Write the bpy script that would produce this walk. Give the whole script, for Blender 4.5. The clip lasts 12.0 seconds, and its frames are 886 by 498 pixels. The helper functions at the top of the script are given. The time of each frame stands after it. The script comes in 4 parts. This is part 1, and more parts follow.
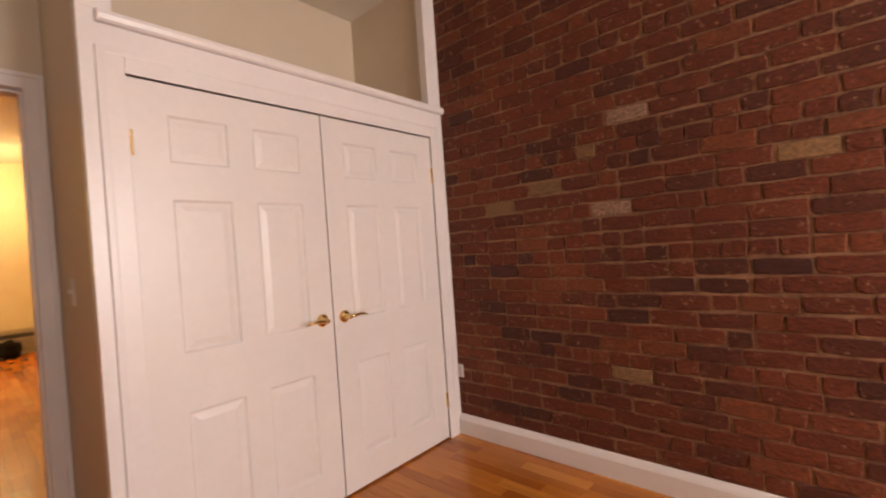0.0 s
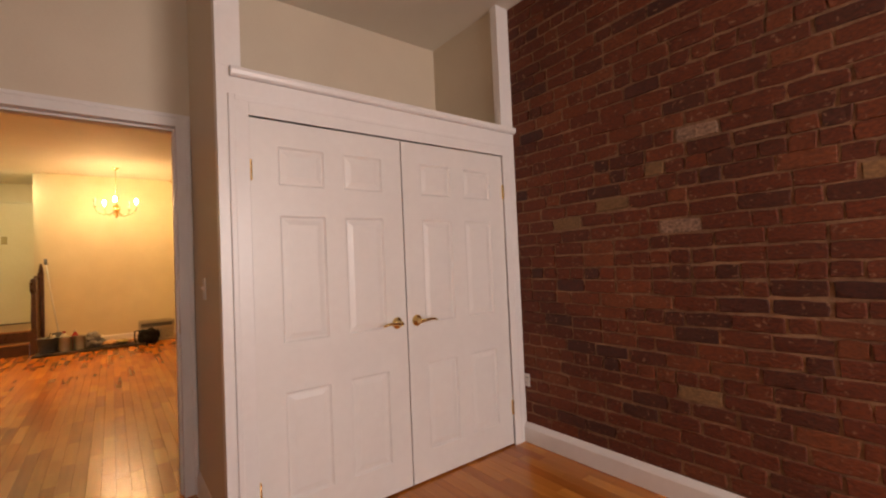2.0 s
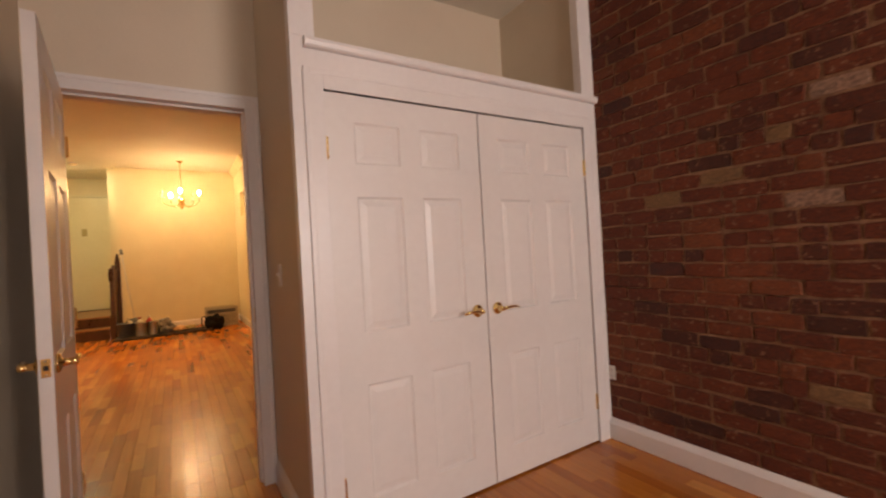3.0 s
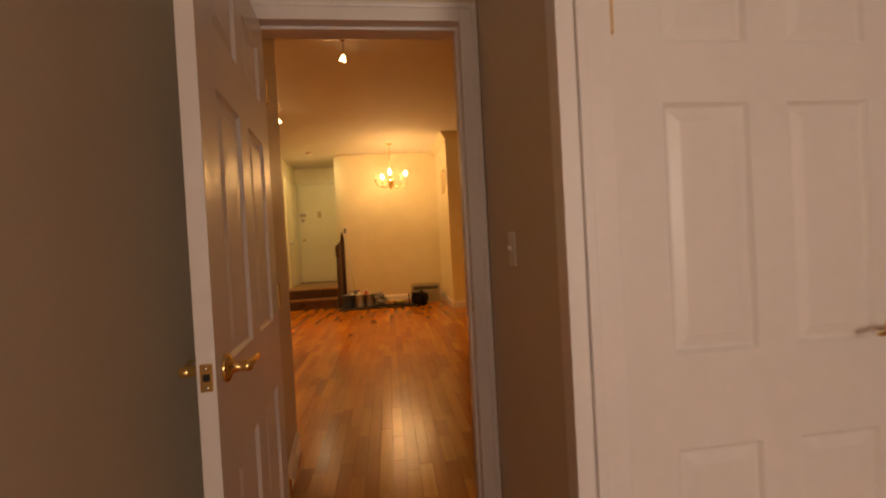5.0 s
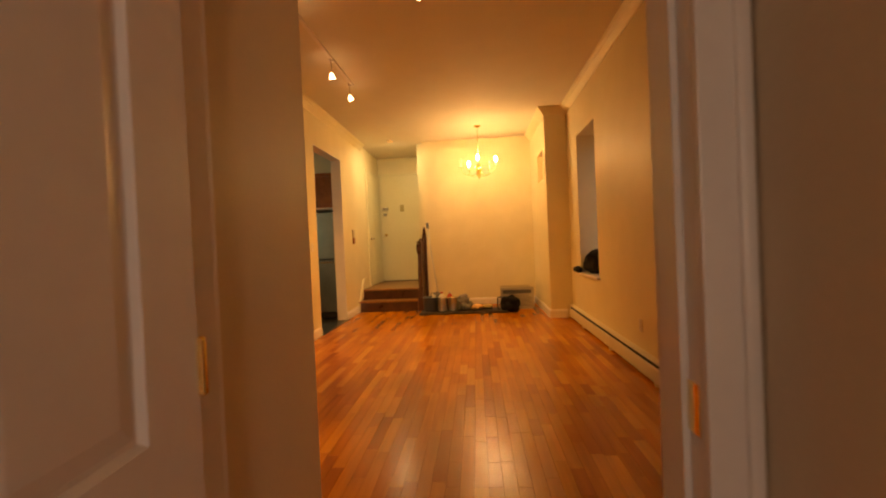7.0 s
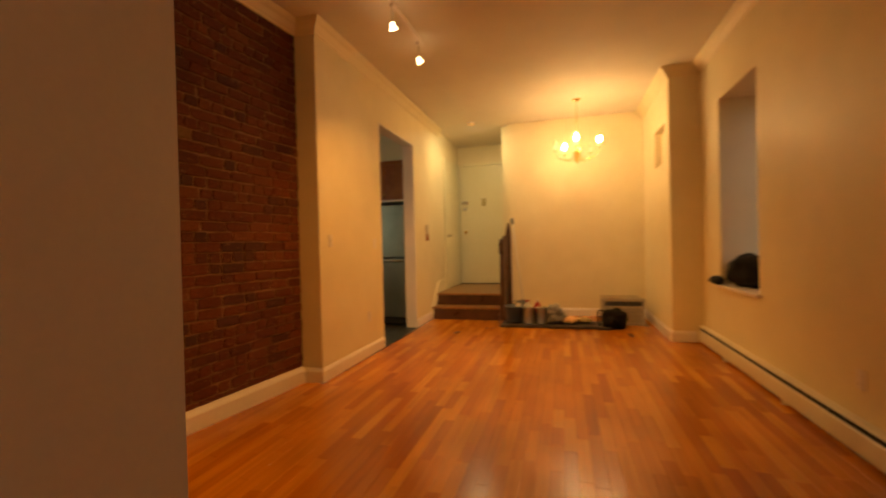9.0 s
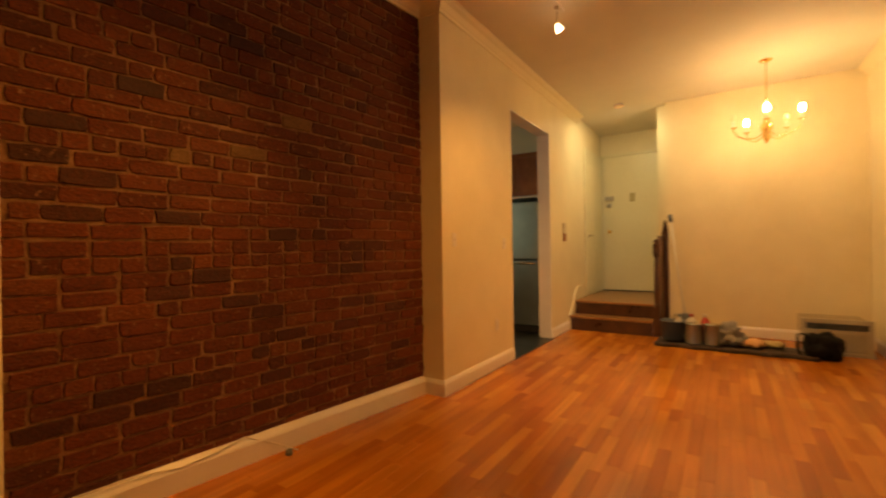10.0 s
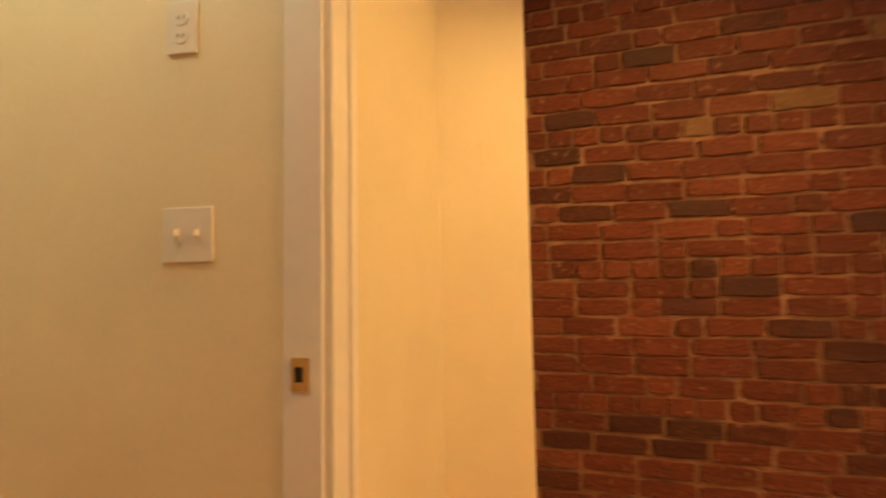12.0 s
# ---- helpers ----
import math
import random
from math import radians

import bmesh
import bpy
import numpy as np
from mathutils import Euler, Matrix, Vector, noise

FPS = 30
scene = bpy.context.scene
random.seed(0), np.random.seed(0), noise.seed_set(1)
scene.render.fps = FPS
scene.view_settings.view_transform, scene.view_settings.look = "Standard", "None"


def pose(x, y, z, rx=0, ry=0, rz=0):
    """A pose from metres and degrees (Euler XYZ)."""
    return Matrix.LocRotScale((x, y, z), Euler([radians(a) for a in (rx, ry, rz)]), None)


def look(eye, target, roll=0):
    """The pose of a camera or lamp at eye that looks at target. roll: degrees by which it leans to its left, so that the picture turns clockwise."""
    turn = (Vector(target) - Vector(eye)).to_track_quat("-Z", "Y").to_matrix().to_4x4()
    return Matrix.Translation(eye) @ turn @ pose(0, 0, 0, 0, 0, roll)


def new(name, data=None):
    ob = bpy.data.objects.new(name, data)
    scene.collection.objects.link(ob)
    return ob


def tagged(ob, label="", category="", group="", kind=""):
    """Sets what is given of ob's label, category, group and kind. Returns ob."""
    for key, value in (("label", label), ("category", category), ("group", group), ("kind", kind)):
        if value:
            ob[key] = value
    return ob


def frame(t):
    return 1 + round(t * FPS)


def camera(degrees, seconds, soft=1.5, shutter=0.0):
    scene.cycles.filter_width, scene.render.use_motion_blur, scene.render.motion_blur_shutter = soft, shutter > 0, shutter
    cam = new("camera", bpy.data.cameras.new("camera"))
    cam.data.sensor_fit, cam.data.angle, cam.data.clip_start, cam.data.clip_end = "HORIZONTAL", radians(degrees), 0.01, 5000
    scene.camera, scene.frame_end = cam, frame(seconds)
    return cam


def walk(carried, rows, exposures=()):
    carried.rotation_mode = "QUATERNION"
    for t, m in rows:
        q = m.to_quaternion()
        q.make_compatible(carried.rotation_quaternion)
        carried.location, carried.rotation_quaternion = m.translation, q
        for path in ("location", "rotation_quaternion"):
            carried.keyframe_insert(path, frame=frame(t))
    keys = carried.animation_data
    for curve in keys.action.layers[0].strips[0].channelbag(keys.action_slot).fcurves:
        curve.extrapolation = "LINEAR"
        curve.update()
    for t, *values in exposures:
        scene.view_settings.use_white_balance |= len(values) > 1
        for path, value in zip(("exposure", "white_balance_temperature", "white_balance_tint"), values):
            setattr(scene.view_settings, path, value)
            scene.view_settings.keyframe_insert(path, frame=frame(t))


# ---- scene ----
cam = camera(91.5, 12.0, 2.0, 0.5)
PATH = [
    (0, (1.148, 0.14, 1.297), (-0.176, 1.639, 1.283), -4.0),
    (0.5, (1.23, 0.11, 1.29), (-0.24, 1.465, 1.313), -2.8),
    (1, (1.313, 0.095, 1.294), (-0.21, 1.391, 1.337), -2.7),
    (1.5, (1.361, 0.091, 1.297), (-0.192, 1.349, 1.367), -2.7),
    (2, (1.344, 0.077, 1.299), (-0.24, 1.297, 1.357), -2.5),
    (2.5, (1.241, 0.057, 1.294), (-0.397, 1.204, 1.329), -2.2),
    (3, (1.073, 0.015, 1.29), (-0.626, 1.07, 1.297), -3.2),
    (3.5, (0.893, 0.003, 1.271), (-0.917, 0.855, 1.238), -3.0),
    (3.7, (0.805, 0.03, 1.245), (-1.063, 0.744, 1.259), -2.2),
    (5.3, (0.029, 0.058, 1.245), (-1.963, 0.226, 1.252), -3.0),
    (5.5, (-0.078, 0.076, 1.262), (-2.075, 0.174, 1.317), -2.4),
    (6, (-0.373, 0.101, 1.256), (-2.37, 0.0, 1.274), -1.1),
    (6.5, (-0.681, 0.077, 1.247), (-2.676, -0.073, 1.245), -0.8),
    (7, (-0.95, 0.064, 1.253), (-2.944, -0.089, 1.225), -2.5),
    (7.2, (-1.06, 0.055, 1.252), (-3.05, -0.140, 1.231), -1.6),
    (8.8, (-1.97, -0.02, 1.24), (-3.93, -0.415, 1.232), -1.3),
    (9, (-2.079, -0.051, 1.23), (-4.006, -0.589, 1.213), -1.4),
    (9.5, (-2.355, -0.115, 1.237), (-4.177, -0.939, 1.198), -0.8),
    (10, (-2.585, -0.233, 1.223), (-4.258, -1.328, 1.222), -0.8),
    (10.5, (-2.786, -0.365, 1.238), (-4.243, -1.735, 1.254), -2.5),
    (11, (-2.952, -0.503, 1.194), (-3.925, -2.248, 1.275), -1.6),
    (11.5, (-3.032, -0.627, 1.226), (-3.261, -2.613, 1.287), 0.4),
    (12, (-2.949, -0.799, 1.168), (-2.672, -2.777, 1.276), -1.0),
]
walk(cam, [(t, look(eye, target, roll)) for t, eye, target, roll in PATH],
     [(0, 0.30, 6500, 10), (0.5, 0.08, 6500, 10), (2.5, -0.1, 6500, 10), (3.5, -0.2, 6700, 10), (5.5, -0.68, 8700, 13), (6.5, -0.44, 9400, 14), (7.0, -0.24, 8900, 13), (9.0, -0.42, 7700, 9), (9.5, -0.45, 7500, 9), (10.5, -0.22, 6600, 2), (11.0, 0.2, 5800, -4), (12.0, 0.72, 4900, -9)])
# ---- world and lights ----
world = bpy.data.worlds.new("sky_world")
scene.world = world
world.use_nodes = True
wn = world.node_tree.nodes
sky = wn.new("ShaderNodeTexSky")
sky.sky_type, sky.sun_disc = "NISHITA", False
sky.sun_elevation, sky.sun_rotation = radians(35), radians(60)
world.node_tree.links.new(sky.outputs[0], wn["Background"].inputs[0])
wn["Background"].inputs[1].default_value = 0.08


def lamp(name, kind, m, energy, color, **more):
    data = bpy.data.lights.new(name, kind)
    data.energy, data.color = energy, color
    if kind == "AREA":
        data.shape, data.size, data.size_y = "RECTANGLE", more["size"], more["size_y"]
    else:
        data.shadow_soft_size = more.get("radius", 0.03)
    if kind == "SPOT":
        data.spot_size, data.spot_blend = radians(more["cone"]), 1.0
    ob = new(name, data)
    ob.matrix_world = m
    return ob


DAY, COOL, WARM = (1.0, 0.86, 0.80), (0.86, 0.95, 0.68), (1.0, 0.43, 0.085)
# daylight in the bedroom window; added unseen fills in second room and kitchen
lamp("bedroom_window_and_fill_light", "AREA", look((4.88, 1.4, 1.65), (-1.0, 1.1, 1.5)), 132, DAY, size=1.2, size_y=1.6)
# added fill from an unseen second window, for casing and closet side
lamp("bedroom_window_and_fill_light", "AREA", look((4.88, -0.1, 1.65), (-1.0, 0.2, 1.5)), 34, DAY, size=0.6, size_y=1.6)
# added cool fill; the kitchen has no window or fixture behind it
lamp("kitchen_fill_light", "AREA", look((-6.2, -4.15, 1.7), (-7.6, -2.6, 1.4)), 6, COOL, size=0.9, size_y=1.2)
# added warm fill high in the second room, with no source behind it
lamp("second_room_fill_light", "AREA", look((-1.7, -0.95, 2.9), (-2.0, -1.2, 0)), 8, (1.0, 0.70, 0.38), size=0.5, size_y=0.5)
lamp("side_window_light", "AREA", look((-6.77, 2.12, 1.7), (-6.77, 0.0, 1.5)), 0.35, DAY, size=0.8, size_y=1.7)

# living room lamps: the chandelier's lit bulbs glow themselves; track heads; added hall fill
CHX, CHY = -8.66, 0.17
# the second head is unseen, added to light the plaster strip
TRACK = ((-4.13, -0.285, -5.2, -1.4, 80, 115), (-4.5, -1.40, -2.42, -2.42, 172, 80), (-5.5, -1.40, -6.7, -1.3, 130, 120), (-6.21, -1.41, -7.6, -0.2, 150, 110))
for x, y, tx, ty, watts, cone in TRACK:
    d = Vector((tx - x, ty - y, -2.98)).normalized()
    lamp("track_spot_light", "SPOT", look(Vector((x, y, 3.10)) + d * 0.12, (tx, ty, 0)), watts, WARM, cone=cone, radius=0.035)
# added fill below the unlit ceiling disc, to brighten hall and front door
lamp("hall_fill_light", "AREA", look((-9.30, -1.52, 3.25), (-10.1, -1.50, 0)), 19, (1.0, 0.84, 0.46), size=0.1, size_y=0.1)

# ---- materials ----


def mat(name, c1, c2, rough=0.5, metal=0.0, fine=60.0, coarse=3.0, bump=0.1, depth=0.002, rvar=0.08, coat=0.0, spec=0.5):
    """Two-scale mottled surface: c1 to c2 by noise, with fine relief."""
    m = bpy.data.materials.new(name)
    m.use_nodes = True
    n, l = m.node_tree.nodes, m.node_tree.links
    b = n["Principled BSDF"]
    tc = n.new("ShaderNodeTexCoord")
    a, f = n.new("ShaderNodeTexNoise"), n.new("ShaderNodeTexNoise")
    a.inputs["Scale"].default_value, f.inputs["Scale"].default_value = coarse, fine
    a.inputs["Detail"].default_value, f.inputs["Detail"].default_value = 4, 3
    for q in (a, f):
        l.new(tc.outputs["Object"], q.inputs["Vector"])
    mix = n.new("ShaderNodeMath")
    mix.operation = "MULTIPLY_ADD"
    mix.inputs[1].default_value = 0.35
    l.new(f.outputs["Fac"], mix.inputs[0])
    sc = n.new("ShaderNodeMath")
    sc.operation = "MULTIPLY"
    sc.inputs[1].default_value = 0.65
    l.new(a.outputs["Fac"], sc.inputs[0])
    l.new(sc.outputs[0], mix.inputs[2])
    r = n.new("ShaderNodeValToRGB")
    r.color_ramp.elements[0].position, r.color_ramp.elements[1].position = 0.35, 0.65
    r.color_ramp.elements[0].color, r.color_ramp.elements[1].color = (*c1, 1), (*c2, 1)
    l.new(mix.outputs[0], r.inputs[0])
    l.new(r.outputs[0], b.inputs["Base Color"])
    rr = n.new("ShaderNodeMapRange")
    rr.inputs["To Min"].default_value, rr.inputs["To Max"].default_value = max(0.02, rough - rvar), min(1, rough + rvar)
    l.new(a.outputs["Fac"], rr.inputs["Value"])
    l.new(rr.outputs[0], b.inputs["Roughness"])
    b.inputs["Metallic"].default_value = metal
    b.inputs["Coat Weight"].default_value = coat
    b.inputs["Coat Roughness"].default_value = 0.12
    b.inputs["Specular IOR Level"].default_value = spec
    if bump:
        bp = n.new("ShaderNodeBump")
        bp.inputs["Strength"].default_value, bp.inputs["Distance"].default_value = bump, depth
        l.new(f.outputs["Fac"], bp.inputs["Height"])
        l.new(bp.outputs[0], b.inputs["Normal"])
    return m


def pieces(name, stops, island, rough=0.8, grain=(40, 40, 40), bump=0.5, depth=0.003, streak=0.35, coat=0.0, fleck=None):
    """One colour a piece out of stops, with grain on top. island: pieces joined in one mesh."""
    m = bpy.data.materials.new(name)
    m.use_nodes = True
    n, l = m.node_tree.nodes, m.node_tree.links
    b = n["Principled BSDF"]
    if island:
        rnd = n.new("ShaderNodeNewGeometry").outputs["Random Per Island"]
    else:
        rnd = n.new("ShaderNodeObjectInfo").outputs["Random"]
    r = n.new("ShaderNodeValToRGB")
    r.color_ramp.interpolation = "LINEAR"
    e = r.color_ramp.elements
    while len(e) < len(stops):
        e.new(0.5)
    for i, (p, c) in enumerate(stops):
        e[i].position, e[i].color = p, (*c, 1)
    l.new(rnd, r.inputs[0])
    geo = n.new("ShaderNodeNewGeometry")
    mp = n.new("ShaderNodeMapping")
    mp.inputs["Scale"].default_value = grain
    l.new(geo.outputs["Position"], mp.inputs["Vector"])
    off = n.new("ShaderNodeVectorMath")
    off.operation = "ADD"
    l.new(mp.outputs[0], off.inputs[0])
    mul = n.new("ShaderNodeMath")
    mul.operation = "MULTIPLY"
    mul.inputs[1].default_value = 37.0
    l.new(rnd, mul.inputs[0])
    l.new(mul.outputs[0], off.inputs[1])
    f = n.new("ShaderNodeTexNoise")
    f.inputs["Scale"].default_value, f.inputs["Detail"].default_value = 1.0, 6
    l.new(off.outputs[0], f.inputs["Vector"])
    big = n.new("ShaderNodeTexNoise")
    big.inputs["Scale"].default_value = 1.3
    l.new(geo.outputs["Position"], big.inputs["Vector"])
    v = n.new("ShaderNodeMapRange")
    v.inputs["From Min"].default_value, v.inputs["From Max"].default_value = 0.3, 0.7
    v.inputs["To Min"].default_value, v.inputs["To Max"].default_value = 1 - streak, 1 + streak
    l.new(f.outputs["Fac"], v.inputs["Value"])
    v2 = n.new("ShaderNodeMapRange")
    v2.inputs["From Min"].default_value, v2.inputs["From Max"].default_value = 0.3, 0.7
    v2.inputs["To Min"].default_value, v2.inputs["To Max"].default_value = 0.85, 1.15
    l.new(big.outputs["Fac"], v2.inputs["Value"])
    mm = n.new("ShaderNodeMath")
    mm.operation = "MULTIPLY"
    l.new(v.outputs[0], mm.inputs[0])
    l.new(v2.outputs[0], mm.inputs[1])
    sc = n.new("ShaderNodeVectorMath")
    sc.operation = "SCALE"
    l.new(r.outputs[0], sc.inputs[0])
    l.new(mm.outputs[0], sc.inputs["Scale"])
    colour = sc.outputs[0]
    if fleck:
        fn = n.new("ShaderNodeTexNoise")
        fn.inputs["Scale"].default_value, fn.inputs["Detail"].default_value = 42.0, 5
        l.new(geo.outputs["Position"], fn.inputs["Vector"])
        fr = n.new("ShaderNodeMapRange")
        fr.inputs["From Min"].default_value, fr.inputs["From Max"].default_value = 0.62, 0.72
        l.new(fn.outputs["Fac"], fr.inputs["Value"])
        fm = n.new("ShaderNodeMix")
        fm.data_type = "RGBA"
        l.new(fr.outputs[0], fm.inputs["Factor"])
        l.new(colour, fm.inputs["A"])
        fm.inputs["B"].default_value = (*fleck, 1)
        colour = fm.outputs["Result"]
    l.new(colour, b.inputs["Base Color"])
    rr = n.new("ShaderNodeMapRange")
    rr.inputs["To Min"].default_value, rr.inputs["To Max"].default_value = max(0.03, rough - (0.03 if coat else 0.1)), min(1, rough + (0.03 if coat else 0.1))
    l.new(f.outputs["Fac"], rr.inputs["Value"])
    l.new(rr.outputs[0], b.inputs["Roughness"])
    b.inputs["Coat Weight"].default_value, b.inputs["Coat Roughness"].default_value = coat, 0.1
    bp = n.new("ShaderNodeBump")
    bp.inputs["Strength"].default_value, bp.inputs["Distance"].default_value = bump, depth
    l.new(f.outputs["Fac"], bp.inputs["Height"])
    l.new(bp.outputs[0], b.inputs["Normal"])
    return m


def glow(name, color, strength):
    m = bpy.data.materials.new(name)
    m.use_nodes = True
    b = m.node_tree.nodes["Principled BSDF"]
    b.inputs["Base Color"].default_value = (*color, 1)
    b.inputs["Emission Color"].default_value, b.inputs["Emission Strength"].default_value = (*color, 1), strength
    return m


BED_WALL = mat("bedroom_wall_paint", (0.66, 0.57, 0.445), (0.70, 0.61, 0.48), 0.55, fine=90, bump=0.12)
LIV_WALL = mat("living_wall_paint", (0.75, 0.67, 0.47), (0.81, 0.73, 0.53), 0.5, fine=80, bump=0.15)
CEIL = mat("ceiling_paint", (0.70, 0.66, 0.58), (0.74, 0.70, 0.62), 0.75, fine=70, bump=0.12)
TRIM = mat("gloss_white_trim", (0.78, 0.75, 0.74), (0.83, 0.80, 0.79), 0.33, fine=35, bump=0.08, depth=0.001, rvar=0.02)
DOORP = mat("gloss_white_door", (0.76, 0.73, 0.71), (0.81, 0.78, 0.76), 0.36, fine=25, coarse=2, bump=0.10, depth=0.001, rvar=0.02)
CREAMP = mat("cream_gloss_paint", (0.74, 0.69, 0.49), (0.79, 0.74, 0.54), 0.36, fine=25, coarse=2, bump=0.10, depth=0.001, rvar=0.02)
KITW = mat("kitchen_paint", (0.64, 0.67, 0.58), (0.70, 0.72, 0.62), 0.5)
MORTAR = mat("old_mortar", (0.14, 0.065, 0.034), (0.34, 0.195, 0.105), 0.92, fine=45, coarse=4.5, bump=0.9, depth=0.006)
BRASS = mat("polished_brass", (0.82, 0.58, 0.22), (0.88, 0.66, 0.30), 0.14, metal=1.0, bump=0.0)
CHROME = mat("brushed_nickel", (0.55, 0.53, 0.50), (0.65, 0.63, 0.60), 0.25, metal=1.0, bump=0.0)
STEEL = mat("stainless_steel", (0.24, 0.25, 0.24), (0.32, 0.33, 0.32), 0.36, metal=0.9, fine=120, bump=0.05)
PLATE = mat("white_plastic", (0.74, 0.70, 0.66), (0.78, 0.74, 0.70), 0.35, bump=0.0)
BEIGE = mat("beige_plastic", (0.52, 0.44, 0.32), (0.58, 0.50, 0.38), 0.4, bump=0.0)
BLACK = mat("black_nylon", (0.004, 0.004, 0.005), (0.010, 0.010, 0.011), 0.75, fine=200, bump=0.5, spec=0.2)
# near-black for shade in gaps and holes, and for dark strips
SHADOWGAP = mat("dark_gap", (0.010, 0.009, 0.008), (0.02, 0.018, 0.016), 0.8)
HEATER = mat("enamelled_steel", (0.68, 0.63, 0.52), (0.74, 0.69, 0.58), 0.35, bump=0.03)
DARKWOOD = mat("dark_stained_wood", (0.035, 0.012, 0.006), (0.085, 0.032, 0.014), 0.3, fine=50, coarse=6, bump=0.2, coat=0.3)
TREAD = mat("worn_oak_tread", (0.22, 0.105, 0.035), (0.34, 0.18, 0.07), 0.35, fine=30, coarse=4, bump=0.2)
SUBFLOOR = mat("shadowed_oak_joint", (0.22, 0.075, 0.015), (0.28, 0.10, 0.022), 0.6, fine=40, coarse=5, bump=0.1)
CABWOOD = mat("cherry_cabinet", (0.22, 0.070, 0.020), (0.36, 0.13, 0.038), 0.35, fine=40, coarse=5, bump=0.15)
SLATE = mat("dark_slate_tile", (0.012, 0.016, 0.017), (0.03, 0.036, 0.036), 0.35, fine=40, bump=0.3)
CLOTH = mat("dirty_drop_cloth", (0.025, 0.020, 0.020), (0.085, 0.065, 0.055), 0.9, fine=30, coarse=8, bump=0.8, depth=0.01)
GREY = mat("grey_plastic", (0.10, 0.11, 0.12), (0.16, 0.17, 0.18), 0.5)
SACK = mat("pale_grey_film", (0.12, 0.14, 0.17), (0.34, 0.34, 0.34), 0.4, fine=60, bump=0.3)
WHITEP = mat("bottle_plastic", (0.60, 0.58, 0.52), (0.68, 0.66, 0.60), 0.35)
BLUEP = mat("blue_grey_plastic", (0.07, 0.09, 0.12), (0.12, 0.15, 0.19), 0.4)
REDP = mat("red_plastic", (0.30, 0.02, 0.02), (0.40, 0.035, 0.03), 0.4)
ORANGEP = mat("orange_rag", (0.58, 0.34, 0.17), (0.68, 0.44, 0.25), 0.8)
BULB = glow("lit_candle_bulb", (1.0, 0.60, 0.26), 640)
SPOTGLOW = glow("lit_halogen_lens", (1.0, 0.80, 0.58), 60)
FROST = glow("glowing_frosted_glass", (1.0, 0.66, 0.34), 16)
# faint glow put on a disc that is no lamp
HALLGLOW = glow("faint_glow_plastic", (1.0, 0.70, 0.36), 0.25)
DULL = mat("unlit_candle_bulb", (0.75, 0.66, 0.48), (0.8, 0.7, 0.52), 0.2)
PAPER = mat("yellowed_paper", (0.42, 0.34, 0.16), (0.48, 0.40, 0.2), 0.7)

REDS = [(0.0, (0.055, 0.016, 0.009)), (0.10, (0.085, 0.019, 0.007)), (0.30, (0.106, 0.022, 0.007)), (0.60, (0.124, 0.026, 0.008)), (0.85, (0.145, 0.034, 0.010)), (1.0, (0.160, 0.044, 0.014))]
BRICK = pieces("old_red_brick", REDS, False, 0.85, (55, 55, 90), 0.9, 0.006, 0.35, fleck=(0.26, 0.13, 0.070))
BRICK_FAR = pieces("old_red_brick_far", REDS, True, 0.85, (55, 55, 90), 0.9, 0.006, 0.35, fleck=(0.26, 0.13, 0.070))
BRICK_TAN = pieces("sandy_brick", [(0, (0.18, 0.098, 0.042)), (1, (0.23, 0.13, 0.058))], False, 0.9, (60, 60, 90), 0.8, 0.005, 0.3)
BRICK_PALE = pieces("chipped_pale_brick", [(0, (0.20, 0.11, 0.07)), (1, (0.28, 0.17, 0.115))], False, 0.9, (70, 70, 70), 0.9, 0.006, 0.5)
BRICK_DARK = pieces("burnt_brick", [(0, (0.048, 0.011, 0.006)), (1, (0.076, 0.017, 0.008))], False, 0.75, (60, 60, 80), 0.8, 0.005, 0.4)
OAKS = [(0.0, (0.33, 0.093, 0.012)), (0.06, (0.39, 0.118, 0.015)), (0.30, (0.45, 0.148, 0.019)), (0.75, (0.52, 0.184, 0.025)), (1.0, (0.61, 0.248, 0.038))]
OAK = pieces("varnished_oak", OAKS, False, 0.23, (1.5, 26, 8), 0.02, 0.0003, 0.13, coat=0.03)
OAK_FAR = pieces("varnished_oak_far", OAKS, True, 0.23, (1.5, 26, 8), 0.02, 0.0003, 0.13, coat=0.03)

# ---- mesh helpers ----


def box(bm, x0, x1, y0, y1, z0, z1, bev=0.0):
    vs = [bm.verts.new((x, y, z)) for z in (z0, z1) for x, y in ((x0, y0), (x1, y0), (x1, y1), (x0, y1))]
    fs = [bm.faces.new([vs[i] for i in q]) for q in ((3, 2, 1, 0), (4, 5, 6, 7), (0, 1, 5, 4), (1, 2, 6, 5), (2, 3, 7, 6), (3, 0, 4, 7))]
    if bev:
        es = list({e for f in fs for e in f.edges})
        bmesh.ops.bevel(bm, geom=es, offset=bev, segments=2, affect="EDGES", profile=0.6)
    return bm


def prism(bm, pts, z0, z1):
    """An upright prism over a plan outline (counter-clockwise)."""
    a = [bm.verts.new((x, y, z0)) for x, y in pts]
    b = [bm.verts.new((x, y, z1)) for x, y in pts]
    bm.faces.new(a[::-1])
    bm.faces.new(b)
    for i in range(len(pts)):
        j = (i + 1) % len(pts)
        bm.faces.new((a[i], a[j], b[j], b[i]))
    return bm


